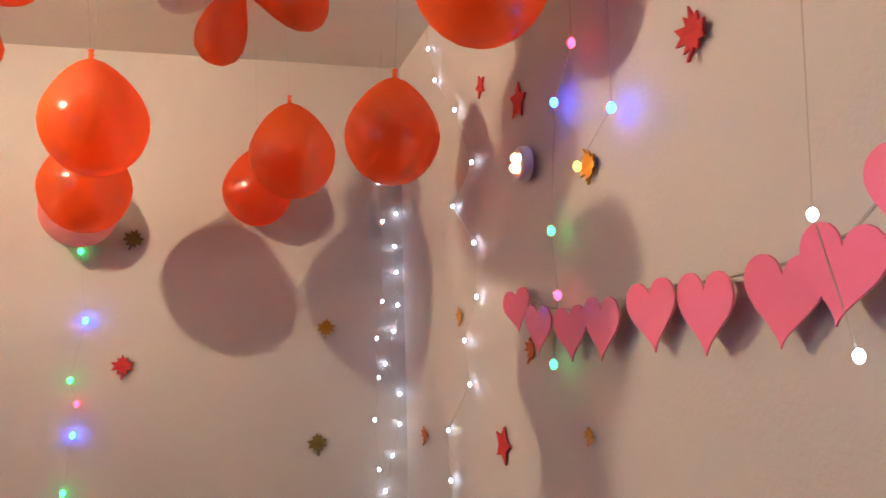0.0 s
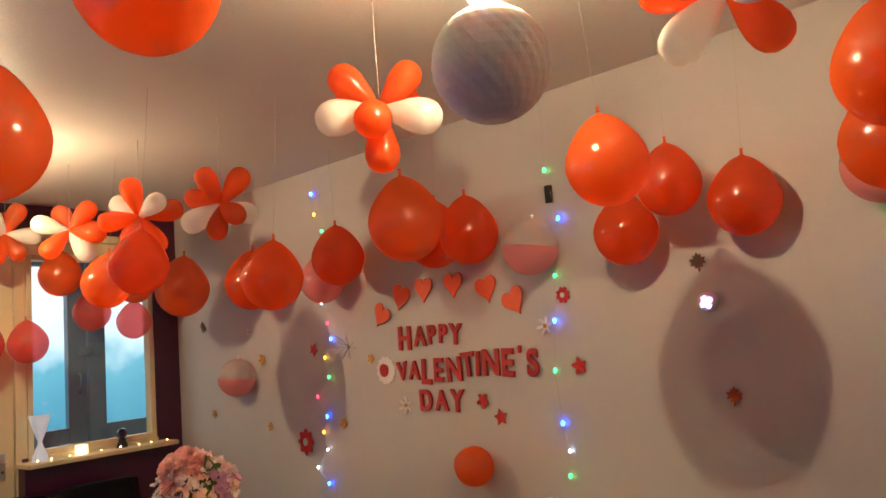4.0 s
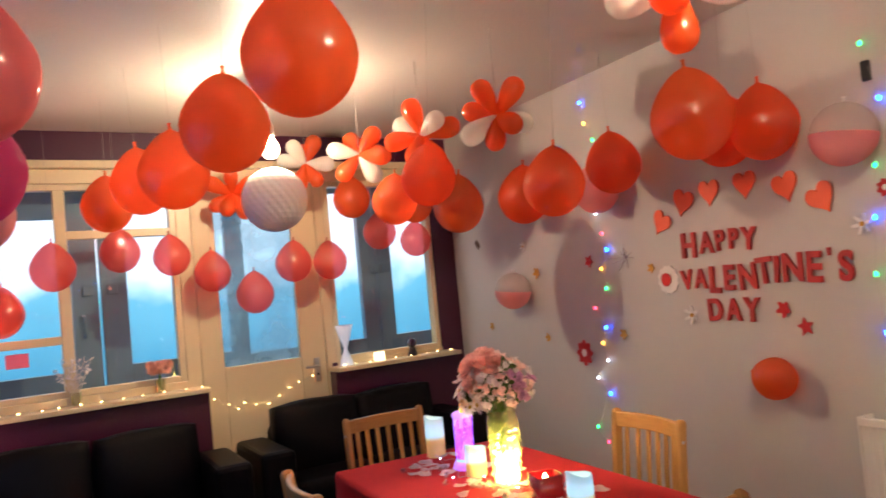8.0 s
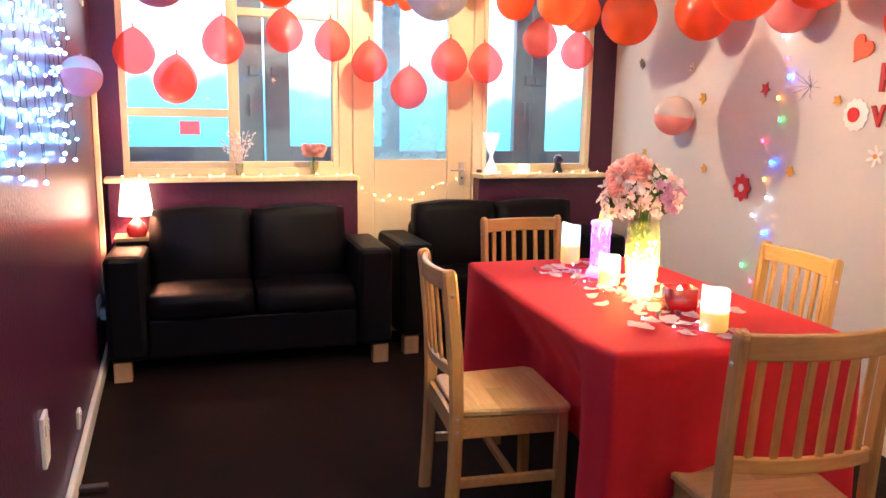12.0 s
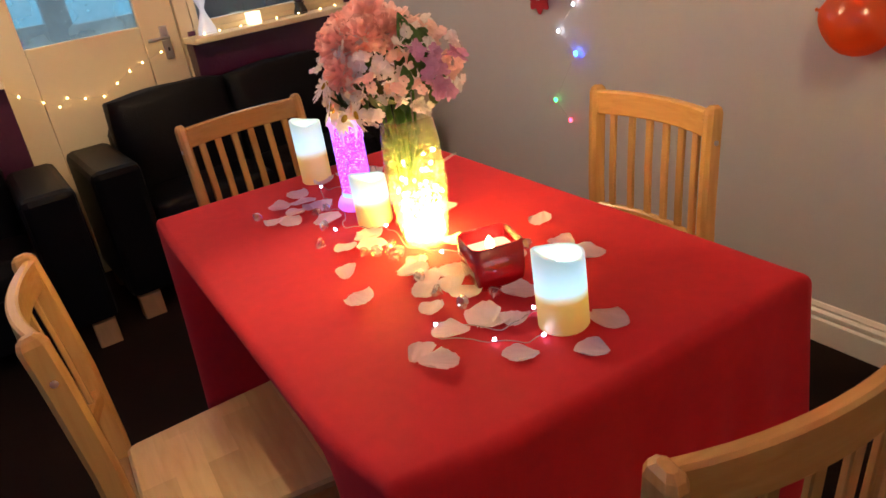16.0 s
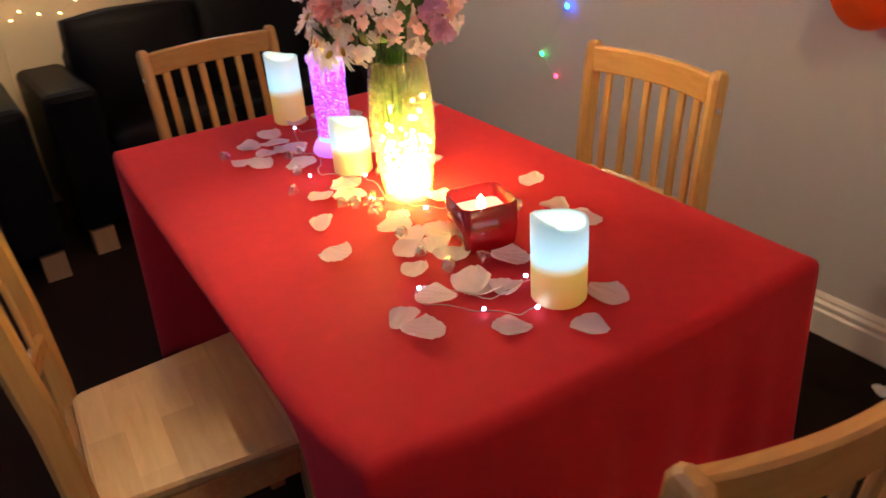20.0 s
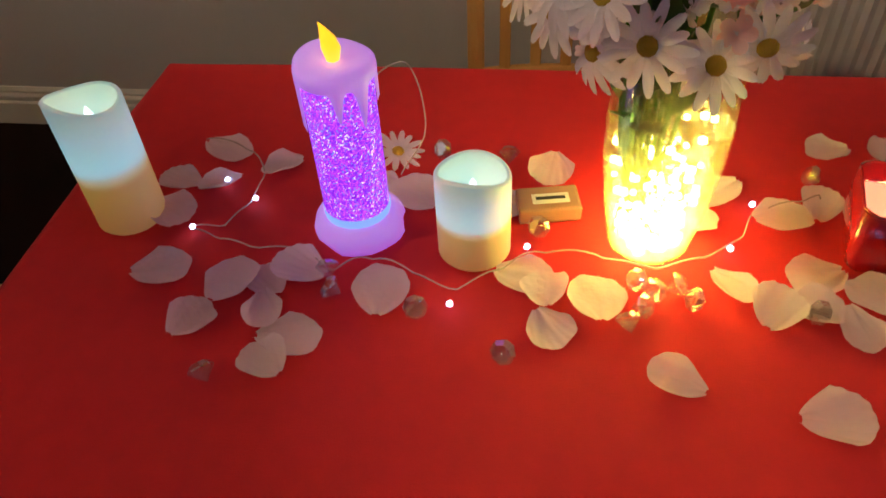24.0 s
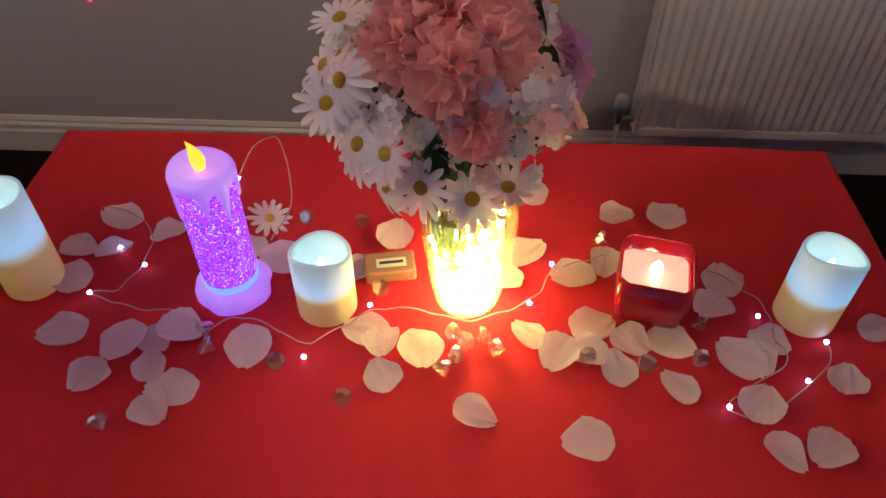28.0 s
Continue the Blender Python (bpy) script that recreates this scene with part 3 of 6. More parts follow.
def dining_chair():
    chair = thing("dining_chair", Matrix(), "honey pine dining chair with a slatted back", "chair", "chairs round the table")
    # back posts lean back above the seat and end in rounded heads
    for s in (-1, 1):
        pts = [(s * 0.19, -0.224, 0), (s * 0.19, -0.210, 0.25), (s * 0.19, -0.206, 0.45), (s * 0.19, -0.212, 0.62), (s * 0.19, -0.229, 0.80), (s * 0.19, -0.2365, 0.862), (s * 0.19, -0.238, 0.872), (s * 0.19, -0.239, 0.878)]
        bm = strip(pts, (0.027, 0, 0), 0.044, 0.008)
        bm.verts.ensure_lookup_table()
        for ring, (k, keep) in zip((bm.verts[-16:-8], bm.verts[-8:]), ((-2, 0.82), (-1, 0.45))):
            for v in ring:          # rounded heads
                v.co = Vector(pts[k]) + (v.co - Vector(pts[k])) * keep
        post = part("back_post", bm, PINE_UP, chair)
        for z, y in ((0.80, -0.229), (0.41, -0.206), (0.37, -0.206)):
            part("screw", lathe([(0, 0.0), (0.006, 0.0), (0.006, 0.002), (0, 0.003)], 10), STEEL, post, "", Matrix.Translation((s * 0.2037, y, z)) @ Matrix.Rotation(s * math.pi / 2, 4, "Y"))
    def bow(z, back, half):
        return [(half * (i / 6 - 1), back - 0.030 * (1 - (i / 6 - 1) ** 2), z) for i in range(13)]
    part("top_rail", strip(bow(0.838, -0.230, 0.178), (0, 0, 0.060), 0.020), PINE, chair)
    part("lower_rail", strip(bow(0.555, -0.208, 0.178), (0, 0, 0.038), 0.018), PINE, chair)
    for i in range(6):
        x = -0.138 + 0.0552 * i
        dip = 0.030 * (1 - (x / 0.175) ** 2)
        part("slat", strip([(x, -0.208 - dip, 0.572), (x, -0.217 - dip, 0.69), (x, -0.230 - dip, 0.812)], (0.020, 0, 0), 0.010, 0.002), PINE_UP, chair)
    # seat of glued boards with rounded corners
    edge = []
    for cx, cy, a0 in ((0.205 - 0.04, 0.175 - 0.04, 0), (-0.205 + 0.04, 0.175 - 0.04, 90), (-0.175 + 0.02, -0.195 + 0.02, 180), (0.175 - 0.02, -0.195 + 0.02, 270)):
        rr = 0.04 if cy > 0 else 0.02
        edge += [(cx + rr * math.cos(radians(a0 + 18 * i)), cy + rr * math.sin(radians(a0 + 18 * i))) for i in range(6)]
    bm = bmesh.new()
    loops = [[bm.verts.new((x * s, y * s, z)) for x, y in edge] for s, z in ((0.97, 0.406), (1.0, 0.411), (1.0, 0.423), (0.965, 0.429))]
    bm.faces.new(loops[0][::-1])
    bm.faces.new(loops[-1])
    for a, b in zip(loops, loops[1:]):
        for i in range(len(a)):
            j = (i + 1) % len(a)
            bm.faces.new((a[i], a[j], b[j], b[i]))
    part("seat", bm, SEAT_WOOD, chair, "glued pine board seat")
    for s in (-1, 1):
        part("front_leg", strip([(s * 0.175, 0.145, 0), (s * 0.175, 0.145, 0.405)], (0.036, 0, 0), 0.036, 0.005), PINE_UP, chair)
        part("side_apron", boxes(((s * 0.175 - 0.009, -0.186, 0.34), (s * 0.175 + 0.009, 0.127, 0.405)), bevel=0.002), PINE, chair)
        part("side_stretcher", boxes(((s * 0.178 - 0.009, -0.19, 0.175), (s * 0.178 + 0.009, 0.127, 0.207)), bevel=0.003), PINE, chair)
    part("front_apron", boxes(((-0.157, 0.137, 0.34), (0.157, 0.155, 0.405)), bevel=0.002), PINE, chair)
    part("back_apron", boxes(((-0.175, -0.215, 0.34), (0.175, -0.197, 0.405)), bevel=0.002), PINE, chair)
    part("cross_stretcher", boxes(((-0.168, -0.02, 0.178), (0.168, 0.0, 0.204)), bevel=0.003), PINE, chair)
    return chair


SEAT_WOOD = wood("pine_boards", (0.66, 0.42, 0.155), (0.92, 0.68, 0.30), (1.5, 12, 12))
nodes, links = SEAT_WOOD.node_tree.nodes, SEAT_WOOD.node_tree.links
brick, coord, mult = nodes.new("ShaderNodeTexBrick"), nodes.new("ShaderNodeTexCoord"), nodes.new("ShaderNodeMix")
links.new(coord.outputs["Object"], brick.inputs["Vector"])
brick.inputs["Scale"].default_value = 1.0
brick.inputs["Brick Width"].default_value, brick.inputs["Row Height"].default_value, brick.inputs["Mortar Size"].default_value = 0.27, 0.062, 0.0
brick.inputs["Color1"].default_value, brick.inputs["Color2"].default_value = (0.72, 0.68, 0.62, 1), (1.0, 0.98, 0.95, 1)
mult.data_type, mult.blend_type = "RGBA", "MULTIPLY"
mult.inputs[0].default_value = 1.0
base = nodes["Principled BSDF"].inputs["Base Color"]
links.new(base.links[0].from_socket, mult.inputs[6])
links.new(brick.outputs["Color"], mult.inputs[7])
links.new(mult.outputs[2], base)

first = dining_chair()
first.matrix_basis = pose(-1.668, -2.392, 0, 0, 0, -91.5)
copy_thing(first, pose(-0.808, -2.420, 0, 0, 0, 87))
copy_thing(first, pose(-1.222, -1.63, 0, 0, 0, 186))
copy_thing(first, pose(-1.248, -3.097, 0, 0, 0, -4))

# ---- sofas, in the frame of the window wall ----
def cushion(lo, hi, puff, bm=None, crown=None):
    """A leather cushion: a box with swollen faces and soft edges."""
    bm = bm or bmesh.new()
    mid, half = [(a + b) / 2 for a, b in zip(lo, hi)], [(b - a) / 2 for a, b in zip(lo, hi)]
    made = bmesh.ops.create_cube(bm, size=2)["verts"]
    edges = list({e for v in made for e in v.link_edges})
    bmesh.ops.subdivide_edges(bm, edges=edges, cuts=7, use_grid_fill=True)
    for v in bm.verts:
        x, y, z = v.co
        big = max(abs(x), abs(y), abs(z))
        l = math.sqrt(x * x + y * y + z * z)
        k = 0.80 + 0.20 * (big / l) * 1.0
        p = Vector((x, y, z))
        q = p * (1.0 - 0.10 * max(0, (l - 1.15)))
        crown = puff if crown is None else crown
        swell = crown * (1 - x * x) * (1 - y * y) if abs(z) > 0.99 else (puff * (1 - x * x) * (1 - z * z) if abs(y) > 0.99 else 0)
        q = Vector((q.x * half[0], q.y * half[1], q.z * half[2]))
        if abs(z) > 0.99:
            q.z += math.copysign(swell, z)
        elif abs(y) > 0.99:
            q.y += math.copysign(swell, y)
        wob = noise.noise(Vector((x * 1.3 + mid[0] * 3, y * 1.3, z * 1.3 + mid[2] * 5))) * puff * 0.35
        v.co = Vector(mid) + q + p.normalized() * wob
    return smooth(bm)


def sofa():
    s = thing("sofa", Matrix(), "black leather two-seater sofa on wooden block feet", "sofa", "black leather sofas")
    part("base", boxes(((-0.53, -0.555, 0.10), (0.53, -0.02, 0.31)), bevel=0.015), LEATHER, s)
    part("back_frame", boxes(((-0.53, -0.14, 0.31), (0.53, -0.005, 0.70)), bevel=0.04), LEATHER, s)
    for side in (-1, 1):
        part("arm", boxes(((side * 0.625 - 0.095, -0.575, 0.10), (side * 0.625 + 0.095, -0.005, 0.635)), bevel=0.03), LEATHER, s)
        part("seat_cushion", cushion((side * 0.265 - 0.262, -0.568, 0.30), (side * 0.265 + 0.262, -0.13, 0.435), 0.018), LEATHER, s)
        part("back_cushion", cushion((-0.264, -0.075, -0.20), (0.264, 0.075, 0.245), 0.035, None, -0.012), LEATHER, s, "flat black leather back cushion", pose(side * 0.265, -0.165, 0.575, -9, 0, side * 2))
        for y in (-0.535, -0.06):
            part("foot", strip([(side * 0.655, y, 0.0), (side * 0.655, y, 0.10)], (0.085, 0, 0), 0.07, 0.004), FOOT_WOOD, s, "square beech block foot")
    return s


one = sofa()
one.matrix_basis = NORTH @ pose(-0.785, -0.155, 0, 0, 0, -3.0)
copy_thing(one, NORTH @ pose(0.715, -0.11, 0, 0, 0, -1.5))

# lamp by the plum wall; an added box stands in for the sofa arm
shelf = thing("corner_shelf", NORTH @ pose(-1.40, -0.24, 0), "added box under the lamp, for the lamplit sofa arm", "shelf")
# Brown wood top imitates the leather arm in the lamp light.
part("top", boxes(((-0.10, -0.10, 0.655), (0.10, 0.10, 0.675)), bevel=0.003), FOOT_WOOD, shelf)
part("body", boxes(((-0.09, -0.09, 0), (0.09, 0.09, 0.654)), bevel=0.003), LEATHER, shelf)
lamp = thing("table_lamp", NORTH @ pose(-1.385, -0.28, 0.676), "small lit table lamp with pale shade and red base", "lamp")
part("base", lathe([(0, 0), (0.045, 0), (0.05, 0.01), (0.055, 0.04), (0.045, 0.07), (0.018, 0.09), (0.012, 0.10), (0, 0.10)], 20), material("red_glass_base", (0.45, 0.03, 0.03), 0.1, Coat_Weight=0.6), lamp, "shiny red base")
SHADE = material("lit_lampshade", (0.85, 0.55, 0.45), 0.8, Emission_Color=(1.0, 0.58, 0.38, 1), Emission_Strength=4.2)
part("shade", lathe([(0.085, 0.115), (0.087, 0.117), (0.066, 0.285), (0.064, 0.285), (0.083, 0.117)], 28), SHADE, lamp, "pale pink glowing shade")
part("bulb", ball(bmesh.new(), (0, 0, 0.19), 0.022, 2), glow("lamp_bulb", (1.0, 0.46, 0.24), 1150), lamp)

# ---- radiator and small fittings ----
rad = thing("radiator", pose(-0.05, -2.97, 0.19), "white ribbed panel radiator on the white wall", "radiator")
bm = bmesh.new()
n, length, h = 90, 1.3, 0.66
low, high = [], []
for i in range(n + 1):
    y = -length * i / n
    x = -0.050 - (0.006 if i % 2 else 0.0)
    low.append(bm.verts.new((x, y, 0.03)))
    high.append(bm.verts.new((x, y, h - 0.03)))
for i in range(n):
    bm.faces.new((low[i], low[i + 1], high[i + 1], high[i]))
part("ribbed_panel", bm, RADIATOR, rad)
part("side", boxes(((-0.052, 0.002, 0.0), (0.03, 0.012, h)), bevel=0.003), RADIATOR, rad, "white end cover")
part("bottom_edge", boxes(((-0.058, -length, 0.0), (-0.04, 0.0, 0.029)), bevel=0.004), RADIATOR, rad)
part("top_edge", boxes(((-0.058, -length, h - 0.029), (-0.04, 0.0, h)), bevel=0.004), RADIATOR, rad)
part("back_panel", boxes(((-0.02, -length, 0.02), (0.0, 0.0, h - 0.02))), RADIATOR, rad)
for i in range(24):
    part("grille_slat", boxes(((-0.038, -0.03 - 0.053 * i - 0.012, h - 0.016), (-0.002, -0.03 - 0.053 * i + 0.012, h - 0.010))), RADIATOR, rad)
valve = part("valve", lathe([(0, -0.02), (0.012, -0.02), (0.012, 0.02), (0.018, 0.022), (0.018, 0.065), (0.014, 0.07), (0, 0.07)], 14), PLASTIC, rad, "white valve cap on a brass body", pose(-0.02, 0.055, 0.04))
part("valve_body", tube([(-0.02, 0.06, 0.035), (-0.02, 0.0, 0.035)], 0.010), BRASS, rad)
part("pipe", tube([(-0.02, 0.055, 0.02), (-0.02, 0.055, -0.19)], 0.0075), WHITE_GLOSS, rad)
part("bracket", boxes(((-0.005, -0.2, 0.1), (0.049, -0.17, 0.5)), ((-0.005, -1.1, 0.1), (0.049, -1.07, 0.5))), RADIATOR, rad)


def socket(u, v, z, w, h, label, name="wall_socket"):
    s = thing(name, NORTH @ pose(u, v, z, 0, 0, 0), label, "socket")
    part("plate", boxes(((0.0, -w / 2, -h / 2), (0.012, w / 2, h / 2)), bevel=0.003), PLASTIC, s)
    for k in (-1, 1):
        part("switch", boxes(((0.012, k * w * 0.25 - 0.008, h * 0.12), (0.016, k * w * 0.25 + 0.008, h * 0.34)), bevel=0.001), PLASTIC, s)
    return s


socket(-1.58, -0.50, 0.36, 0.14, 0.09, "white double socket with a plug above the skirting")
socket(-1.58, -2.30, 0.40, 0.085, 0.15, "white double socket on the plum wall")
socket(-1.58, -1.56, 0.17, 0.06, 0.07, "small white cable outlet")
socket(-1.58, -0.42, 1.88, 0.085, 0.085, "white light switch high on the plum wall", "light_switch")
plug = thing("plug", NORTH @ pose(-1.567, -0.52, 0.35), "white mains plug in the socket", "plug")
part("plug_body", boxes(((0, -0.025, -0.06), (0.04, 0.025, 0.0)), bevel=0.006), PLASTIC, plug)
lump = thing("door_stop", pose(-3.05, -1.98, 0), "small black object on the carpet", "clutter")
part("block", boxes(((-0.06, -0.02, 0), (0.06, 0.02, 0.022)), bevel=0.006), BLACK_PLASTIC, lump)

# ---- pendant bulbs with paper balls ----
def pendant(x, y, z, drop, ball_r, core):
    top = ceiling_at(y)
    p = thing("pendant_light", pose(x, y, z), "bare lit bulb on a pendant flex", "lamp", "pendant bulbs")
    part("bulb", lathe([(0, -0.064), (0.022, -0.059), (0.037, -0.042), (0.043, -0.02), (0.038, 0.004), (0.022, 0.030), (0.014, 0.045), (0, 0.046)], 20), BULB_GLASS, p, "glowing warm glass bulb")
    part("filament", lathe([(0, -0.002), (0.009, 0.002), (0.0125, 0.012), (0.009, 0.024), (0, 0.028)], 14), core, p)
    part("holder", lathe([(0, 0.046), (0.026, 0.046), (0.024, 0.07), (0.019, 0.10), (0.012, 0.115), (0, 0.12)], 16), BRASS, p)
    if top - z > 0.13:
        part("flex", tube([(0, 0, 0.115), (0, 0, top - z - 0.02)], 0.004), PLASTIC, p)
        part("ceiling_rose", lathe([(0, top - z - 0.028), (0.03, top - z - 0.024), (0.035, top - z), (0, top - z)], 20), PLASTIC, p)
    # honeycomb tissue ball hanging under the bulb
    b = thing("paper_ball", pose(x, y, z - drop), "white honeycomb tissue paper ball under the bulb", "decoration", "tissue paper balls")
    bm = bmesh.new()
    n, m = 48, 18
    rows = []
    for j in range(1, m):
        a = math.pi * j / m
        row = []
        for i in range(n):
            puff = 1 + 0.006 * (1 if (i + j) % 2 else -1)
            f = 2 * math.pi * i / n
            row.append(bm.verts.new((ball_r * puff * math.sin(a) * math.cos(f), ball_r * puff * math.sin(a) * math.sin(f), ball_r * math.cos(a))))
        rows.append(row)
    for a, c in zip(rows, rows[1:]):
        for i in range(n):
            j = (i + 1) % n
            bm.faces.new((a[i], a[j], c[j], c[i]))
    bm.faces.new(rows[0])
    bm.faces.new(rows[-1][::-1])
    part("paper_shell", bm, PAPER_WHITE, b)
    part("thread", tube([(0, 0, ball_r - 0.01), (0.036, 0, drop - 0.02), (0.02, 0, drop + 0.05)], 0.0012, 4), THREAD, b)
    return p


pendant(-1.275, -3.885, 2.225, 0.186, 0.122, BULB)
pendant(-1.632, -1.249, 2.166, 0.254, 0.152, BULB_DIM)

# ---- balloons ----
def balloon_mesh(name, mat, lean=0.30):
    """Skin of a round balloon of diameter 1, knot upward."""
    prof = [(0, -0.54)]
    for i in range(1, 16):
        a = math.pi * i / 16
        z = -math.cos(a)
        r = math.sin(a) * 0.5 * (1 - lean * max(0, z) ** 1.5 * 0.9)
        prof.append((r, z * (0.54 + 0.06 * max(0, z))))
    prof += [(0.035, 0.605), (0.018, 0.63)]
    return mesh_of(name, lathe(prof, 28), mat)


def knot_mesh(mat):
    return mesh_of("knot", lathe([(0.016, 0.625), (0.022, 0.64), (0.028, 0.655), (0.014, 0.665), (0.030, 0.70), (0.024, 0.705), (0, 0.68)], 10), mat)


SKINS = {}
for key, mat in (("red", RED_SKIN), ("deep", DEEP_SKIN), ("pink", PINK_SKIN), ("magenta", MAGENTA_SKIN), ("rose", ROSE_SKIN), ("white", WHITE_SKIN), ("window", WINDOW_SKIN)):
    SKINS[key] = balloon_mesh("skin", mat), knot_mesh(mat)


def balloon(x, y, z, d, key, label, group, hang=None, turn=(0, 0)):
    b = thing("balloon", pose(x, y, z, turn[0], turn[1], random.uniform(0, 360)), label, "balloon", group)
    size = Matrix.Diagonal((d, d, d, 1))
    part("skin", SKINS[key][0], None, b, "", size)
    part("knot", SKINS[key][1], None, b, "", size)
    if hang is not None:
        top = ceiling_at(y) - z + 0.01 if hang == "ceiling" else hang
        part("thread", tube([(0, 0, 0.67 * d), (0, 0, top)], 0.0006, 4), THREAD, b)
    return b


RED_NEAR_WALL = [
    (-0.748, -4.477, 1.961, 0.233),
    (-0.48, -4.395, 1.87, 0.225),
    (-0.360, -4.911, 1.999, 0.245),
    (-0.115, -4.805, 1.945, 0.215),
    (-0.794, -5.139, 1.936, 0.225),
    (-1.365, -5.21, 2.049, 0.235),
    (-0.8, -3.84, 1.9, 0.21),
    (-0.22, -3.706, 1.932, 0.206),
    (-0.15, -3.492, 1.81, 0.221),
    (-0.13, -3.902, 1.85, 0.22),
    (-0.436, -2.697, 1.965, 0.30),
    (-0.16, -2.577, 1.932, 0.254),
    (-0.13, -2.744, 1.927, 0.255),
    (-0.2, -1.152, 1.896, 0.293),
    (-0.916, -2.479, 1.766, 0.225),
    (-0.2, -1.946, 1.927, 0.259),
    (-0.07, -2.606, 0.953, 0.167),
    (-1.90, -3.69, 2.12, 0.24),
]
RED_GARLAND = [
    (-1.966, -2.996, 2.019, 0.28),
    (-2.063, -2.505, 1.962, 0.26),
    (-2.145, -1.919, 1.931, 0.25),
    (-2.215, -1.335, 1.99, 0.25),
    (-2.333, -0.819, 1.971, 0.24),
    (-0.91, -0.271, 2.038, 0.233),
    (-1.045, -1.290, 1.880, 0.225),
    (-0.461, -0.226, 1.996, 0.24),
    (-1.311, -2.264, 1.836, 0.20),
    (-0.45, -0.83, 1.896, 0.30),
]
RED_WINDOW = [
    (-3.046, -0.354, 1.643, 0.212),
    (-2.847, -0.334, 1.504, 0.229),
    (-2.597, -0.309, 1.719, 0.226),
    (-2.268, -0.276, 1.789, 0.212),
    (-2, -0.249, 1.748, 0.205),
    (-1.781, -0.227, 1.641, 0.21),
    (-1.542, -0.203, 1.498, 0.222),
    (-1.288, -0.178, 1.667, 0.224),
    (-1.049, -0.154, 1.66, 0.215),
    (-0.682, -0.117, 1.831, 0.219),
    (-0.418, -0.091, 1.765, 0.21),
]
PINK = [
    (-2.65, -3.071, 1.93, 0.28),
    (-2.701, -2.637, 1.819, 0.27),
    (-2.785, -1.633, 1.842, 0.25),
    (-0.12, -1.699, 1.844, 0.227),
    (-2.673, -1.915, 2.31, 0.26),
    (-2.855, -0.057, 1.502, 0.2),
]
TWO_TONE = [
    (-0.1, -3.038, 1.82, 0.22),
    (-0.09, -0.75, 1.363, 0.224),
    (-0.125, -4.290, 1.872, 0.22),
]
for i, (x, y, z, d) in enumerate(RED_NEAR_WALL):
    if i == 16:
        balloon(x, y, z, d, "red", "small red balloon taped to the white wall", "red balloons", turn=(0, 80))
    else:
        loose = x < -0.3
        balloon(x, y, z, d, "red" if loose else "deep", "glossy red balloon hung from the ceiling" if loose else "red balloon against the white wall", "red balloons", "ceiling", (random.uniform(-5, 5), random.uniform(-5, 5)))
for i, (x, y, z, d) in enumerate(RED_GARLAND):
    # Balloon 8 hangs unlit from the front: the deeper red carries that shade.
    balloon(x, y, z, d, "deep" if i in (8, 10) else "red", "glossy red balloon hung from the ceiling", "red balloons", "ceiling", (random.uniform(-6, 6), random.uniform(-6, 6)))
for i, (x, y, z, d) in enumerate(RED_WINDOW):
    balloon(x, y, z, d, "window", "red balloon hung in front of the window, lit through", "window balloons", "ceiling", (random.uniform(-6, 6), random.uniform(-6, 6)))
for i, (x, y, z, d) in enumerate(PINK):
    key = ("rose", "magenta", "pink", "pink", "rose", "pink")[i]
    balloon(x, y, z, d, key, {"rose": "rose pink balloon hung from the ceiling", "magenta": "magenta balloon hung from the ceiling", "pink": "pale pink balloon among the red ones"}[key], "pink balloons", "ceiling")


def two_tone(m, d, top=PALE_SKIN):
    """A white balloon whose lower half is dipped in pink."""
    b = thing("balloon", m, "white balloon with a pink lower half", "balloon", "two-tone balloons")
    upper = [(0.5 * math.cos(a), 0.5 * math.sin(a)) for a in (0, 0.2, 0.4, 0.6, 0.8, 1.0, 1.2, 1.4)] + [(0, 0.5)]
    lower = [(0, -0.5)] + [(0.5 * math.cos(a), 0.5 * math.sin(a)) for a in (-1.4, -1.2, -1.0, -0.8, -0.6, -0.4, -0.2, 0)]
    part("upper_skin", lathe([(r * d, z * d) for r, z in upper], 28), top, b, "white upper half")
    part("lower_skin", lathe([(r * d, z * d) for r, z in lower], 28), PINK_SKIN, b, "pink lower half")
    part("knot", lathe([(0, 0.49 * d), (0.03 * d, 0.51 * d), (0.02 * d, 0.55 * d), (0.04 * d, 0.58 * d), (0, 0.57 * d)], 10), WHITE_SKIN, b)
    return b


for x, y, z, d in TWO_TONE:
    two_tone(pose(x, y, z, 6, 4, 0), d)
two_tone(NORTH @ pose(-1.50, -1.45, 1.453, -22, 0, 0), 0.15, WHITE_SKIN)

# balloon flowers: long balloons tied together at their necks
PETAL_PROFILE = [(r * 1.1, z * 0.92) for r, z in [(0, 0.0), (0.010, 0.004), (0.015, 0.02), (0.024, 0.05), (0.034, 0.085), (0.040, 0.115), (0.0405, 0.14), (0.035, 0.162), (0.023, 0.177), (0.010, 0.183), (0, 0.184)]]
PETAL_RED, PETAL_WHITE = (mesh_of("petal_balloon", lathe(PETAL_PROFILE, 20), m) for m in (RED_SKIN, WHITE_SKIN))


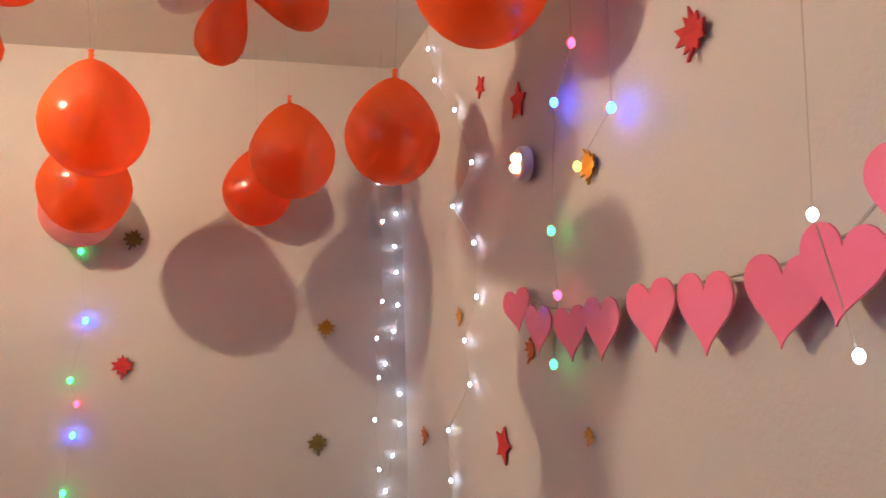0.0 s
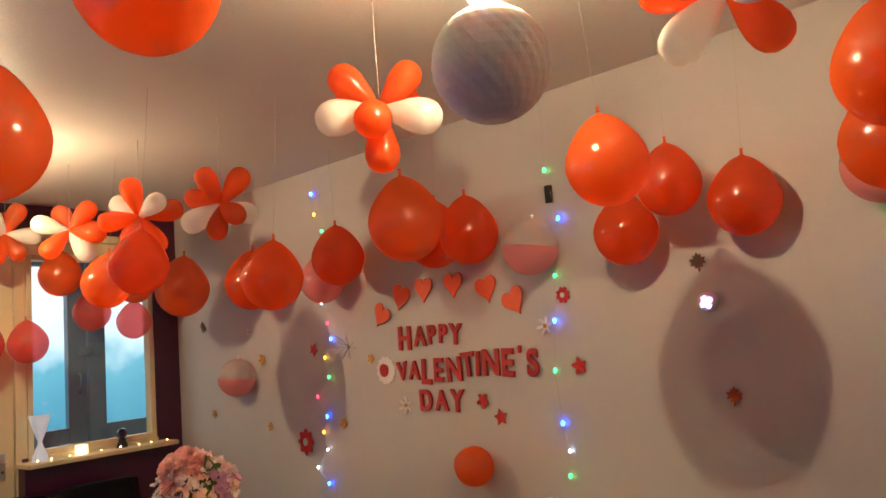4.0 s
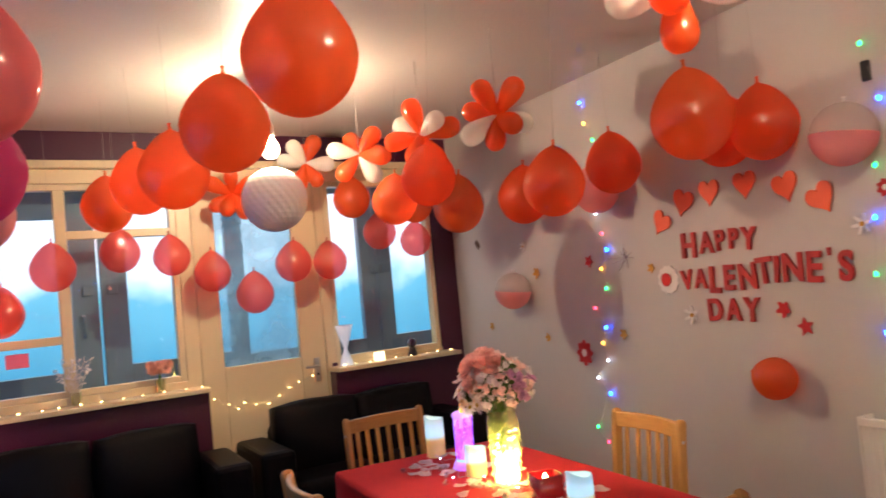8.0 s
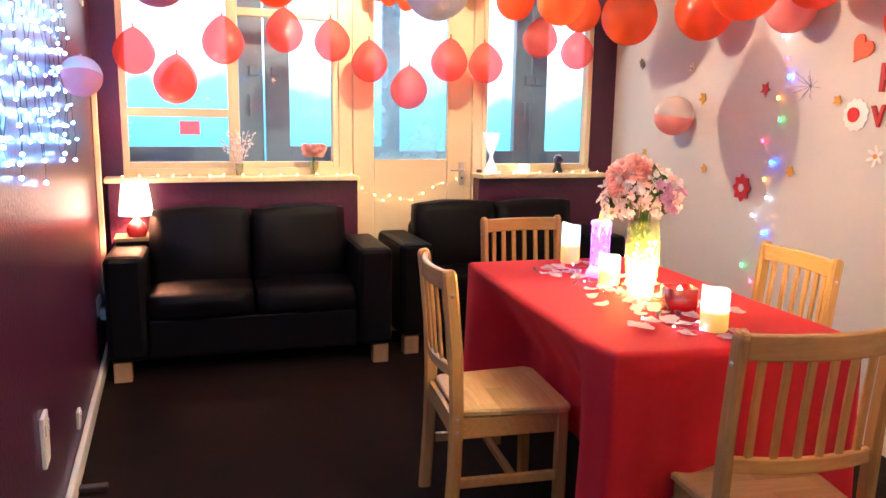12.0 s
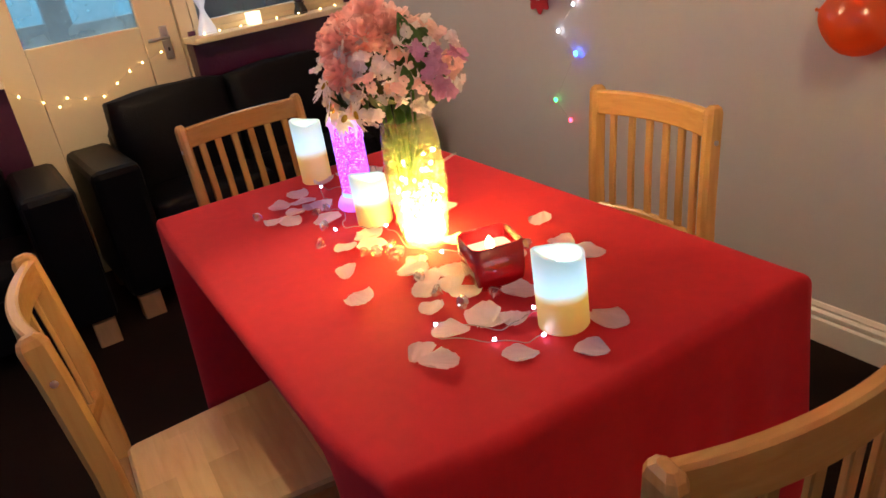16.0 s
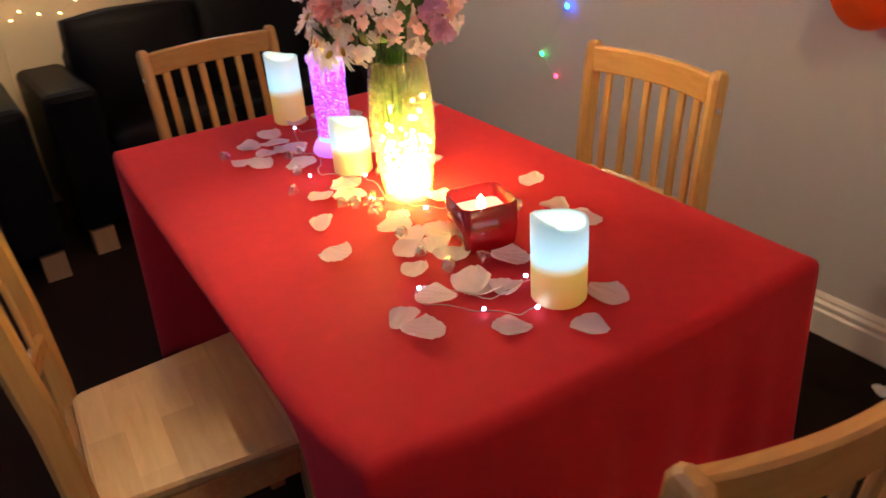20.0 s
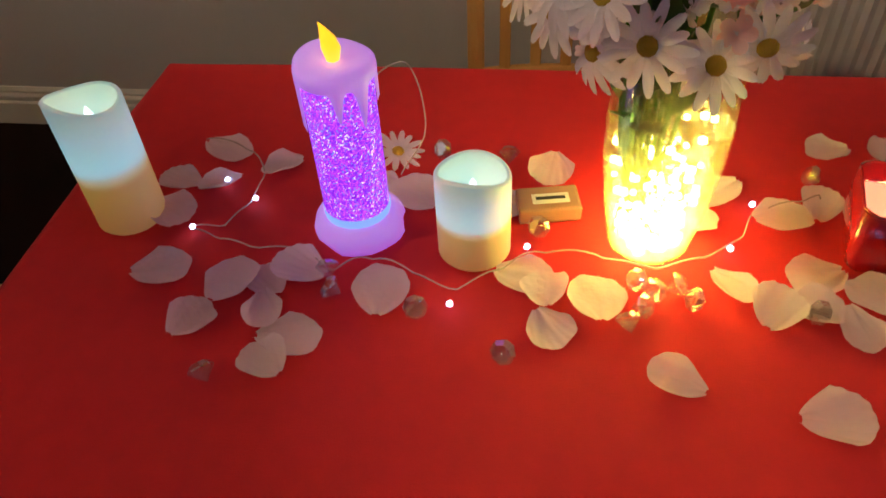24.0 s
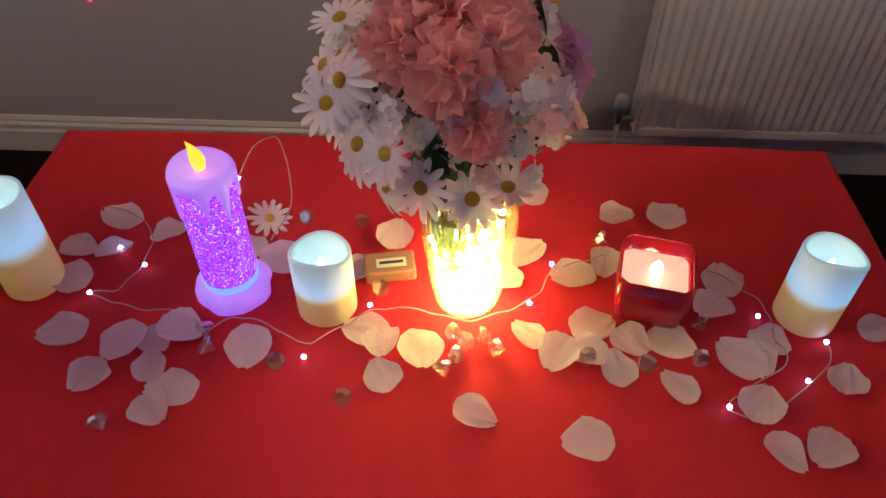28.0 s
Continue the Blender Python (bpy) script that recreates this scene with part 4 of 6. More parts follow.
def balloon_flower(x, y, z, petals, grown):
    """Petals as (turn round the face of the flower, lean toward its front, white or not)."""
    toward = Vector((-2.45 - x, -4.8 - y, 0)).normalized()
    side, up = Vector((toward.y, -toward.x, 0)) * -1, Vector((0, 0, 1))
    f = thing("balloon_flower", pose(x, y, z), "flower of small red and white balloons hung from the ceiling", "balloon", "balloon flowers")
    rnd = random.Random(len(petals) + int(-y * 100))
    for turn, lean, white in petals:
        a, e = radians(turn), radians(lean)
        way = (side * math.cos(a) + up * math.sin(a)) * math.cos(e) + toward * math.sin(e)
        size = grown * rnd.uniform(0.92, 1.10)
        part("petal_balloon", PETAL_WHITE if white else PETAL_RED, None, f, "white balloon" if white else "", way.to_track_quat("Z", "Y").to_matrix().to_4x4() @ Matrix.Diagonal((size, size, size, 1)))
    part("thread", tube([(0, 0, 0), (0, 0, ceiling_at(y) - z + 0.01)], 0.0015, 4), THREAD, f)


FLOWERS = [
    ((-1.124, -3.365, 2.113, 1.0), [(136, 5, 0), (48, 5, 0), (195, 25, 1), (-20, 25, 1), (-105, 62, 0), (-90, 8, 0), (160, -40, 0), (40, -45, 0)]),
    ((-1.216, -4.351, 2.032, 0.91), [(115, 0, 0), (172, 10, 0), (52, -5, 0), (18, 0, 0), (225, 5, 1), (-38, 62, 1), (-56, 0, 0), (85, -55, 0)]),
    ((-1.212, -4.817, 2.081, 0.91), [(200, 10, 1), (255, 5, 0), (-25, 10, 0), (95, 48, 0), (28, -5, 1), (160, -30, 0), (80, -45, 0)]),
    ((-0.907, -2.121, 2.102, 1.0), [(55, 0, 0), (118, 15, 0), (160, -20, 0), (212, 5, 1), (-100, 20, 0), (-48, 50, 0), (-15, -30, 1)]),
    ((-1.031, -1.64, 2.129, 1.0), [(105, 0, 0), (190, 5, 0), (12, 0, 0), (35, 45, 1), (250, 30, 0), (-60, -20, 0), (140, -40, 1)]),
    ((-1.123, -1.054, 2.157, 1.0), [(165, 0, 1), (52, 0, 0), (228, 10, 0), (-58, 10, 1), (-12, 30, 0), (110, -40, 0), (10, -30, 0)]),
    ((-1.223, -0.396, 2.239, 1.0), [(65, 0, 0), (170, 5, 1), (-5, 5, 1), (250, 10, 0), (-62, 5, 0), (125, 30, 1), (90, -45, 0)]),
    ((-1.628, -0.199, 2.098, 1.0), [(150, 10, 0), (30, 10, 0), (215, 15, 0), (-60, 5, 0), (90, 30, 0), (-110, 40, 0), (0, -40, 0)]),
]
for (x, y, z, grown), petals in FLOWERS:
    balloon_flower(x, y, z, petals, grown)

# ---- decorations on the white wall ----
def letter_mesh(char, height):
    curve = bpy.data.curves.new("letter", "FONT")
    curve.body, curve.size, curve.align_x, curve.align_y = char, 1.0, "CENTER", "CENTER"
    curve.extrude, curve.bevel_depth, curve.offset = 0.05, 0.012, 0.022
    temp = bpy.data.objects.new("letter", curve)
    me = bpy.data.meshes.new_from_object(temp)
    bpy.data.objects.remove(temp)
    ys = [v.co.y for v in me.vertices]
    xs = [v.co.x for v in me.vertices]
    k, my, mx = height / (max(ys) - min(ys)), (max(ys) + min(ys)) / 2, (max(xs) + min(xs)) / 2
    for v in me.vertices:
        v.co = ((v.co.x - mx) * k * 0.86, (v.co.y - my) * k, min(0.014, max(0.0, (v.co.z + 0.062) * 0.11)))
    me.materials.clear()
    me.materials.append(RED_CARD)
    return me


LETTERS = [
    ('H', -2.171, 1.51, 0.114),
    ('A', -2.277, 1.514, 0.096),
    ('P', -2.357, 1.517, 0.089),
    ('P', -2.43, 1.517, 0.087),
    ('Y', -2.506, 1.51, 0.095),
    ('V', -2.137, 1.357, 0.089),
    ('A', -2.222, 1.358, 0.087),
    ('L', -2.305, 1.349, 0.116),
    ('E', -2.384, 1.355, 0.108),
    ('N', -2.481, 1.355, 0.11),
    ('T', -2.567, 1.374, 0.108),
    ('I', -2.626, 1.375, 0.106),
    ('N', -2.701, 1.378, 0.113),
    ('E', -2.795, 1.374, 0.118),
    ("'", -2.862, 1.426, 0.03),
    ('S', -2.925, 1.37, 0.114),
    ('D', -2.287, 1.22, 0.097),
    ('A', -2.388, 1.219, 0.094),
    ('Y', -2.484, 1.217, 0.101),
]
HEARTS = [
    (-2.008, 1.628, 0.118, 35),
    (-2.16, 1.704, 0.125, 20),
    (-2.322, 1.725, 0.119, 2),
    (-2.515, 1.728, 0.118, 0),
    (-2.709, 1.687, 0.121, -12),
    (-2.857, 1.621, 0.121, -28),
]
WALL_SHAPES = [
    ('daisy', 'red', -1.303, 0.994, 0.073),
    ('star', 'red', -1.424, 1.491, 0.038),
    ('flower', 'gold', -0.909, 1.458, 0.035),
    ('flower', 'gold', -0.963, 1.071, 0.027),
    ('flower', 'gold', -1.655, 1.103, 0.029),
    ('flower', 'gold', -1.91, 1.424, 0.025),
    ('flower', 'white', -2.015, 1.363, 0.07),
    ('disc', 'red', -2.007, 1.364, 0.032),
    ('flower', 'white', -2.145, 1.196, 0.045),
    ('flower', 'red', -2.638, 1.217, 0.035),
    ('star', 'red', -2.724, 1.148, 0.038),
    ('flower', 'red', -3.149, 1.348, 0.035),
    ('daisy', 'red', -3.101, 1.625, 0.034),
    ('flower', 'white', -3.003, 1.511, 0.039),
    ('flower', 'white', -0.781, 1.629, 0.031),
    ('leaf', 'brown', -0.215, 1.684, 0.027),
    ('flower', 'gold', -0.302, 1.133, 0.027),
    ('leaf', 'brown', -3.67, 1.681, 0.034),
    ('leaf', 'rust', -3.738, 1.231, 0.032),
    ('leaf', 'olive', -4.421, 1.8, 0.036),
    ('leaf', 'red', -4.399, 1.405, 0.039),
    ('leaf', 'gold', -5.019, 1.508, 0.036),
    ('leaf', 'olive', -4.989, 1.141, 0.037),
    ('leaf', 'brown', -5.309, 1.848, 0.033),
    ('leaf', 'rust', -5.333, 1.153, 0.027),
    ('leaf', 'brown', -0.194, 1.7, 0.031),
]
BURST = (-1.74, 1.491)
LEDS_A = [
    ('blue', -1.501, 2.34),
    ('yellow', -1.519, 2.222),
    ('green', -1.58, 2.121),
    ('blue', -1.476, 1.948),
    ('white', -1.54, 1.734),
    ('pink', -1.578, 1.627),
    ('blue', -1.6, 1.541),
    ('yellow', -1.54, 1.445),
    ('green', -1.564, 1.341),
    ('pink', -1.452, 1.24),
    ('blue', -1.528, 1.136),
    ('yellow', -1.49, 1.053),
    ('white', -1.516, 0.965),
    ('white', -1.42, 0.867),
    ('blue', -1.51, 0.79),
    ('green', -1.37, 0.60),
    ('pink', -1.45, 0.53),
]
LEDS_B = [
    ('green', -3.08, 2.128),
    ('blue', -3.123, 1.926),
    ('green', -3.081, 1.704),
    ('blue', -3.058, 1.528),
    ('green', -3.037, 1.334),
    ('blue', -3.05, 1.132),
    ('white', -3.071, 1.028),
    ('green', -3.061, 0.934),
]
LEDS_C = [
    ('green', -4.271, 1.763),
    ('blue', -4.291, 1.549),
    ('green', -4.253, 1.37),
    ('pink', -4.274, 1.299),
    ('blue', -4.265, 1.207),
    ('green', -4.244, 1.04),
]
SOUTH_SHAPES = [
    ('star', 'red', -0.801, -5.348, 2.059, 0.03),
    ('star', 'red', -1.02, -5.37, 1.949, 0.042),
    ('leaf', 'gold', -0.599, -5.328, 1.514, 0.026),
    ('leaf', 'rust', -1.036, -5.372, 1.426, 0.028),
    ('leaf', 'gold', -1.311, -5.399, 1.736, 0.033),
    ('leaf', 'red', -1.611, -5.429, 1.845, 0.038),
    ('star', 'red', -0.859, -5.354, 1.22, 0.044),
    ('leaf', 'gold', -1.259, -5.394, 1.28, 0.017),
    ('leaf', 'rust', -0.245, -5.292, 1.177, 0.03),
]
PINK_HEARTS = [
    (-1.023, -5.367, 1.508, 0.046),
    (-1.134, -5.379, 1.465, 0.049),
    (-1.251, -5.391, 1.456, 0.050),
    (-1.369, -5.403, 1.461, 0.053),
    (-1.502, -5.416, 1.475, 0.053),
    (-1.629, -5.429, 1.472, 0.055),
    (-1.755, -5.441, 1.479, 0.054),
    (-1.848, -5.446, 1.499, 0.053),
    (-1.935, -5.450, 1.560, 0.052),
]
SOUTH_LEDS = [
    ('pink', -1.316, -5.381, 1.955),
    ('blue', -1.237, -5.374, 1.874),
    ('green', -1.2, -5.37, 1.643),
    ('pink', -1.216, -5.371, 1.524),
    ('green', -1.185, -5.368, 1.401),
    ('blue', -1.433, -5.393, 1.801),
    ('yellow', -1.31, -5.382, 1.737),
    ('white', -1.89, -5.368, 1.549),
    ('white', -1.925, -5.372, 1.421),
]
for char, y, z, h in LETTERS:
    ob = new("letter", letter_mesh(char, h))
    ob.matrix_basis = on_east(y, z, 0.002, random.uniform(-4, 4))
    tagged(ob, f"red glitter letter {char if char != chr(39) else 'apostrophe'} stuck on the white wall", "letter", "wall greeting letters")


def heart(size):
    pts = []
    for i in range(40):
        a = 2 * math.pi * i / 40
        pts.append((size * 16 * math.sin(a) ** 3 / 33, size * (13 * math.cos(a) - 5 * math.cos(2 * a) - 2 * math.cos(3 * a) - math.cos(4 * a) + 2) / 30))
    return pts


def flower(r, petals=6, deep=0.42):
    return [(r * (1 - deep * (0.5 - 0.5 * math.cos(petals * a))) * math.cos(a), r * (1 - deep * (0.5 - 0.5 * math.cos(petals * a))) * math.sin(a)) for a in (2 * math.pi * i / 60 for i in range(60))]


def star(r, points=5, inner=0.5):
    return [((r if i % 2 == 0 else r * inner) * math.sin(math.pi * i / points), (r if i % 2 == 0 else r * inner) * math.cos(math.pi * i / points)) for i in range(2 * points)]


def leaf(r):
    half = [(0.0, 1.0), (0.16, 0.62), (0.40, 0.74), (0.36, 0.40), (0.86, 0.36), (0.62, 0.06), (0.80, -0.28), (0.36, -0.24), (0.40, -0.62), (0.10, -0.45), (0.06, -1.0)]
    return [(x * r, y * r) for x, y in half] + [(-x * r, y * r) for x, y in half[::-1] if x > 0]


for y, z, s, turn in HEARTS:
    ob = new("heart", mesh_of("heart", prism(heart(s), 0.008), ORANGE_CARD))
    ob.matrix_basis = on_east(y, z, 0.003, -turn)
    tagged(ob, "orange-red foam heart stuck on the white wall", "heart", "arc of hearts")


def wall_shape(kind, paint, r, m):
    label = {"daisy": "red felt daisy with a white centre", "flower": f"{paint} felt flower", "star": "red felt star", "leaf": f"{paint} maple leaf cut-out", "disc": "round red felt dot"}[kind] + " stuck on the wall"
    t = thing(kind if kind != "disc" else "felt_dot", m, label, "decoration", "wall cut-outs")
    shape = {"daisy": lambda: flower(r, 8, 0.25), "flower": lambda: flower(r, 12, 0.12) if r > 0.05 else flower(r, 6, 0.72) if paint == "white" else flower(r, 5), "star": lambda: star(r), "leaf": lambda: leaf(r), "disc": lambda: flower(r, 3, 0.05)}[kind]()
    bm = prism(shape, 0.004)
    if kind in ("leaf", "flower") and r < 0.05:
        for v in bm.verts:
            v.co.z += 0.25 * (v.co.x ** 2 + v.co.y ** 2) / max(r, 0.01)
    part("cut_out", bm, SHAPE_PAINT[paint], t)
    if kind == "daisy":
        part("centre", prism(flower(r * 0.3, 6, 0.08), 0.003), SHAPE_PAINT["white"], t, "white centre", Matrix.Translation((0, 0, 0.0045)))
    elif kind == "flower" and paint == "white":
        part("centre", prism(flower(r * 0.22, 6, 0.08), 0.004), SHAPE_PAINT["gold"] if r < 0.05 else SHAPE_PAINT["red"], t, "", Matrix.Translation((0, 0, 0.006)))
    return t


for kind, paint, y, z, r in WALL_SHAPES:
    wall_shape(kind, paint, r, on_east(y, z, 0.010 if kind == "disc" else 0.003, random.uniform(-30, 30)))
for kind, paint, x, y, z, r in SOUTH_SHAPES:
    wall_shape(kind, paint, r, on_south(x, y - 0.008, z, random.uniform(-20, 20)))
garland = thing("heart_garland", Matrix(), "garland of pink foil hearts along the wall", "garland")
part("cord", tube([(x, y + 0.002, z + 0.04) for x, y, z, r in PINK_HEARTS], 0.002, 5), THREAD, garland)
for i, (x, y, z, r) in enumerate(PINK_HEARTS):
    m = on_south(x, y + 0.012 + 0.006 * (i % 2), z, (8, -6, 3, -4, 5, -3, -8, -12, -10)[i]) @ Matrix.Rotation(radians((14, 6, 9, 3, 8, 2, 8, 3, 6)[i]), 4, "Y")
    part("heart", prism(heart(2.0 * r), 0.003), PINK_CARD, garland, "pink foil heart", m)


def push_light(m, tone, label):
    p = thing("push_light", m, label, "lamp", "round push lights")
    part("case", lathe([(0, 0), (0.034, 0), (0.036, 0.006), (0.034, 0.018), (0.028, 0.022), (0, 0.022)], 24), PLASTIC, p)
    for a in range(4):
        bm = ball(bmesh.new(), (0.014 * math.cos(a * math.pi / 2 + 0.5), 0.014 * math.sin(a * math.pi / 2 + 0.5), 0.022), 0.0105, 2)
        part("led", smooth(bm), tone, p)


push_light(on_east(-3.689, 1.543, 0.001), LED["violet"], "round white push light with four lit violet LEDs")
push_light(on_south(-1.073, -5.372, 1.80), glow("orange_led", (1.0, 0.30, 0.12), 8), "round white push light with orange LEDs")


def light_string(name, spots, label, wire=DARK_WIRE, r=0.007, top=None):
    s = thing(name, Matrix(), label, "string lights", "string lights")
    path = ([top] if top else []) + [p for _, p in spots]
    part("cable", tube(path, 0.0006, 5), wire, s)
    for tone, p in spots:
        bm = ball(bmesh.new(), p, r * (0.7 if tone in ("white", "warm") else 1.0), 2, 1.35)
        part("led", smooth(bm), LED[tone], s, tone + " LED")
    return s


for leds, label in ((LEDS_A, "coloured fairy lights hanging down the white wall"), (LEDS_B, "green and blue fairy lights hanging down the white wall"), (LEDS_C, "fairy lights hanging in the corner of the white wall")):
    light_string("fairy_lights", [(tone, (-0.018, y, z)) for tone, y, z in leds], label, THREAD, 0.0072, (-0.005, leds[0][1], ceiling_at(leds[0][1])))
light_string("fairy_lights", [(tone, (x, y, z)) for tone, x, y, z in SOUTH_LEDS[:5]], "coloured fairy lights hanging on the wall", THREAD, 0.007, (-1.30, -5.39, ceiling_at(-5.4)))
# Two LEDs and their cable added where only reflections glint.
light_string("fairy_lights", [(tone, (x, y, z)) for tone, x, y, z in SOUTH_LEDS[5:7]], "blue and yellow LED standing in for reflected glints", THREAD, 0.007, (-1.45, -5.40, ceiling_at(-5.4)))
light_string("fairy_lights", [(tone, (x, y, z)) for tone, x, y, z in SOUTH_LEDS[7:]], "two bright white LEDs on a cable", THREAD, 0.007, (-1.90, -5.40, ceiling_at(-5.4)))
STRAND_A = [(-5.257, 1.888), (-5.249, 1.776), (-5.253, 1.688), (-5.254, 1.579), (-5.240, 1.493), (-5.209, 1.388), (-5.255, 1.288), (-5.253, 1.192), (-5.227, 1.093), (-5.203, 0.984), (-5.22, 0.88), (-5.21, 0.77), (-5.23, 0.66)]
STRAND_B = [(-5.185, 1.968), (-5.195, 1.842), (-5.19, 1.585), (-5.17, 1.47), (-5.175, 1.348), (-5.16, 1.22), (-5.17, 1.07), (-5.15, 0.95)]
STRAND_C = [(-0.407, 2.313), (-0.464, 2.196), (-0.631, 2.055), (-0.748, 1.884), (-0.592, 1.804), (-0.743, 1.686), (-0.749, 1.554), (-0.649, 1.452), (-0.68, 1.345), (-0.494, 1.217), (-0.505, 1.089), (-0.53, 0.95), (-0.50, 0.82)]
light_string("fairy_lights", [("white", (-0.02, y, z)) for y, z in STRAND_A], "strand of white LEDs hanging in the corner", THREAD, 0.006, (-0.02, -5.25, ceiling_at(-5.2)))
light_string("fairy_lights", [("white", (-0.13, y, z)) for y, z in STRAND_B], "strand of white LEDs hanging in the corner", THREAD, 0.006, (-0.13, -5.20, ceiling_at(-5.2)))
light_string("fairy_lights", [("white", (x, -5.265 + 0.1 * x, z)) for x, z in STRAND_C], "strand of white LEDs hanging in the corner", THREAD, 0.006, (-0.40, -5.30, ceiling_at(-5.3)))
burst = thing("tinsel_burst", on_east(BURST[0], BURST[1], 0.004), "spiky silver tinsel burst stuck on the white wall", "decoration")
rnd = random.Random(31)
TINSEL = material("silver_tinsel", (0.55, 0.53, 0.56), 0.25, 0.8)
part("hub", ball(bmesh.new(), (0, 0, 0.006), 0.007, 2), TINSEL, burst)
for k in range(18):
    a, e, l = 2 * math.pi * k / 18 + rnd.uniform(-0.15, 0.15), rnd.uniform(0.05, 0.7), rnd.uniform(0.05, 0.105)
    part("spike", tube([(0, 0, 0.006), (l * math.cos(a) * math.cos(e), l * math.sin(a) * math.cos(e), 0.006 + l * math.sin(e))], 0.0009, 4), TINSEL, burst)
clip = thing("cable_clip", on_east(-3.085, 2.03, 0.002), "small black battery pack on the white wall", "clutter")
part("pack", boxes(((-0.014, -0.035, 0), (0.014, 0.035, 0.018)), bevel=0.003), BLACK_PLASTIC, clip)

# curtain of cool white lights on the plum wall
curtain = thing("light_curtain", NORTH, "curtain of cool white fairy lights on the plum wall", "string lights")
rnd = random.Random(11)
CURTAIN_LED = mesh_of("led", smooth(ball(bmesh.new(), (0, 0, 0), 0.0056, 2)), LED["cool"])
part("lead", tube([(-1.56, -1.25 - 0.2 * i, 2.0 + 0.02 * math.sin(i)) for i in range(14)], 0.003, 5), DARK_WIRE, curtain)
for k in range(24):
    v = -1.30 - 0.105 * k
    low = 1.08 + 0.10 * abs(math.sin(k * 0.9)) + 0.05 * rnd.random()
    pts, z, side = [], 1.99 + rnd.uniform(-0.06, 0.02), rnd.uniform(-0.02, 0.02)
    while z > low:
        pts.append((-1.560 + rnd.uniform(-0.008, 0.012), v + side + rnd.uniform(-0.03, 0.03), z))
        z -= rnd.uniform(0.055, 0.085)
    strand = part("strand", tube(pts, 0.0012, 4), DARK_WIRE, curtain)
    for p in pts:
        part("led", CURTAIN_LED, None, strand, "", Matrix.Translation(p) @ Matrix.Scale(rnd.uniform(0.72, 1.25), 4))
balloon(-2.835, -3.72, 1.415, 0.105, "deep", "small dark red balloon in front of the light curtain", "red balloons", "ceiling")

# ---- things on the table ----
def wax(name, color, tone, strength, split, height):
    """Wax whose emission stands for the inner lamp: bright above a level, warm below."""
    m = material(name, color, 0.45, spread=0.03, scale=20, Subsurface_Weight=0.3)
    nodes, links = m.node_tree.nodes, m.node_tree.links
    bsdf = nodes["Principled BSDF"]
    bsdf.inputs["Subsurface Radius"].default_value = (0.02, 0.012, 0.006)
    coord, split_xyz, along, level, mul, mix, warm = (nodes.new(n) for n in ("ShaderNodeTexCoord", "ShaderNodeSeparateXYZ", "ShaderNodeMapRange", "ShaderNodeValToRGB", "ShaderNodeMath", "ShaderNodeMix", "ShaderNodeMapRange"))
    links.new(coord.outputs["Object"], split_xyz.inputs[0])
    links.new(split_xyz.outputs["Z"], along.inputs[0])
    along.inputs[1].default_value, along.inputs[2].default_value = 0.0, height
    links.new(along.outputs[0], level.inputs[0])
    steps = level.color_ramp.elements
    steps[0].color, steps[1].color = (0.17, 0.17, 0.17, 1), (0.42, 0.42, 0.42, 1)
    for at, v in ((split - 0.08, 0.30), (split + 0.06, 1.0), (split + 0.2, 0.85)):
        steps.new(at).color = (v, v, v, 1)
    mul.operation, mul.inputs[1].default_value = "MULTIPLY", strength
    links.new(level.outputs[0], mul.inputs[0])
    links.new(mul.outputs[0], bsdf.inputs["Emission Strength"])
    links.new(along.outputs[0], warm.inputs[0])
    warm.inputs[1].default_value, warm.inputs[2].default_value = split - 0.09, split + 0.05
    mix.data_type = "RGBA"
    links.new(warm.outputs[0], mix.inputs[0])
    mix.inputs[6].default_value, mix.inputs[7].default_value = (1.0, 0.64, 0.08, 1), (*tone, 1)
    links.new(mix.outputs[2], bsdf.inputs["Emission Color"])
    return m


def led_candle(x, y, height, label, lean=0.0):
    c = thing("led_candle", pose(x, y, TOP + 0.002, 0, 0, random.uniform(0, 360)), label, "candle", "ivory LED candles")
    r, steps = 0.038, 32
    bm = bmesh.new()
    def lip(f):
        return height + 0.006 * math.sin(f + 1) + 0.004 * math.sin(2 * f)
    rings = []
    for rr, z in ((0, 0.001), (r - 0.003, 0.0), (r, 0.004), (r, height * 0.5), (r, None), (r - 0.004, "lip"), (r - 0.005, "in"), (r - 0.006, height - 0.036), (0, height - 0.040)):
        if rr == 0:
            rings.append([bm.verts.new((0, 0, z))])
            continue
        ring = []
        for i in range(steps):
            f = 2 * math.pi * i / steps
            zz = lip(f) - 0.003 if z is None else lip(f) if z == "lip" else lip(f) - 0.004 if z == "in" else z
            ring.append(bm.verts.new((rr * math.cos(f), rr * math.sin(f), zz)))
        rings.append(ring)
    for a, b in zip(rings, rings[1:]):
        for i in range(steps):
            j = (i + 1) % steps
            if len(a) == 1:
                bm.faces.new((a[0], b[j], b[i]))
            elif len(b) == 1:
                bm.faces.new((a[i], a[j], b[0]))
            else:
                bm.faces.new((a[i], a[j], b[j], b[i]))
    part("wax", smooth(bm), wax("lamplit_ivory_wax", (0.84, 0.72, 0.42), (0.36, 0.80, 1.0), 0.80, 0.50, height), c)
    part("flame", smooth(lathe([(0, height - 0.041), (0.006, height - 0.036), (0.007, height - 0.028), (0.003, height - 0.016), (0, height - 0.010)], 12)), glow("led_flame", (0.70, 0.92, 1.0), 3), c, "small lit plastic flame")


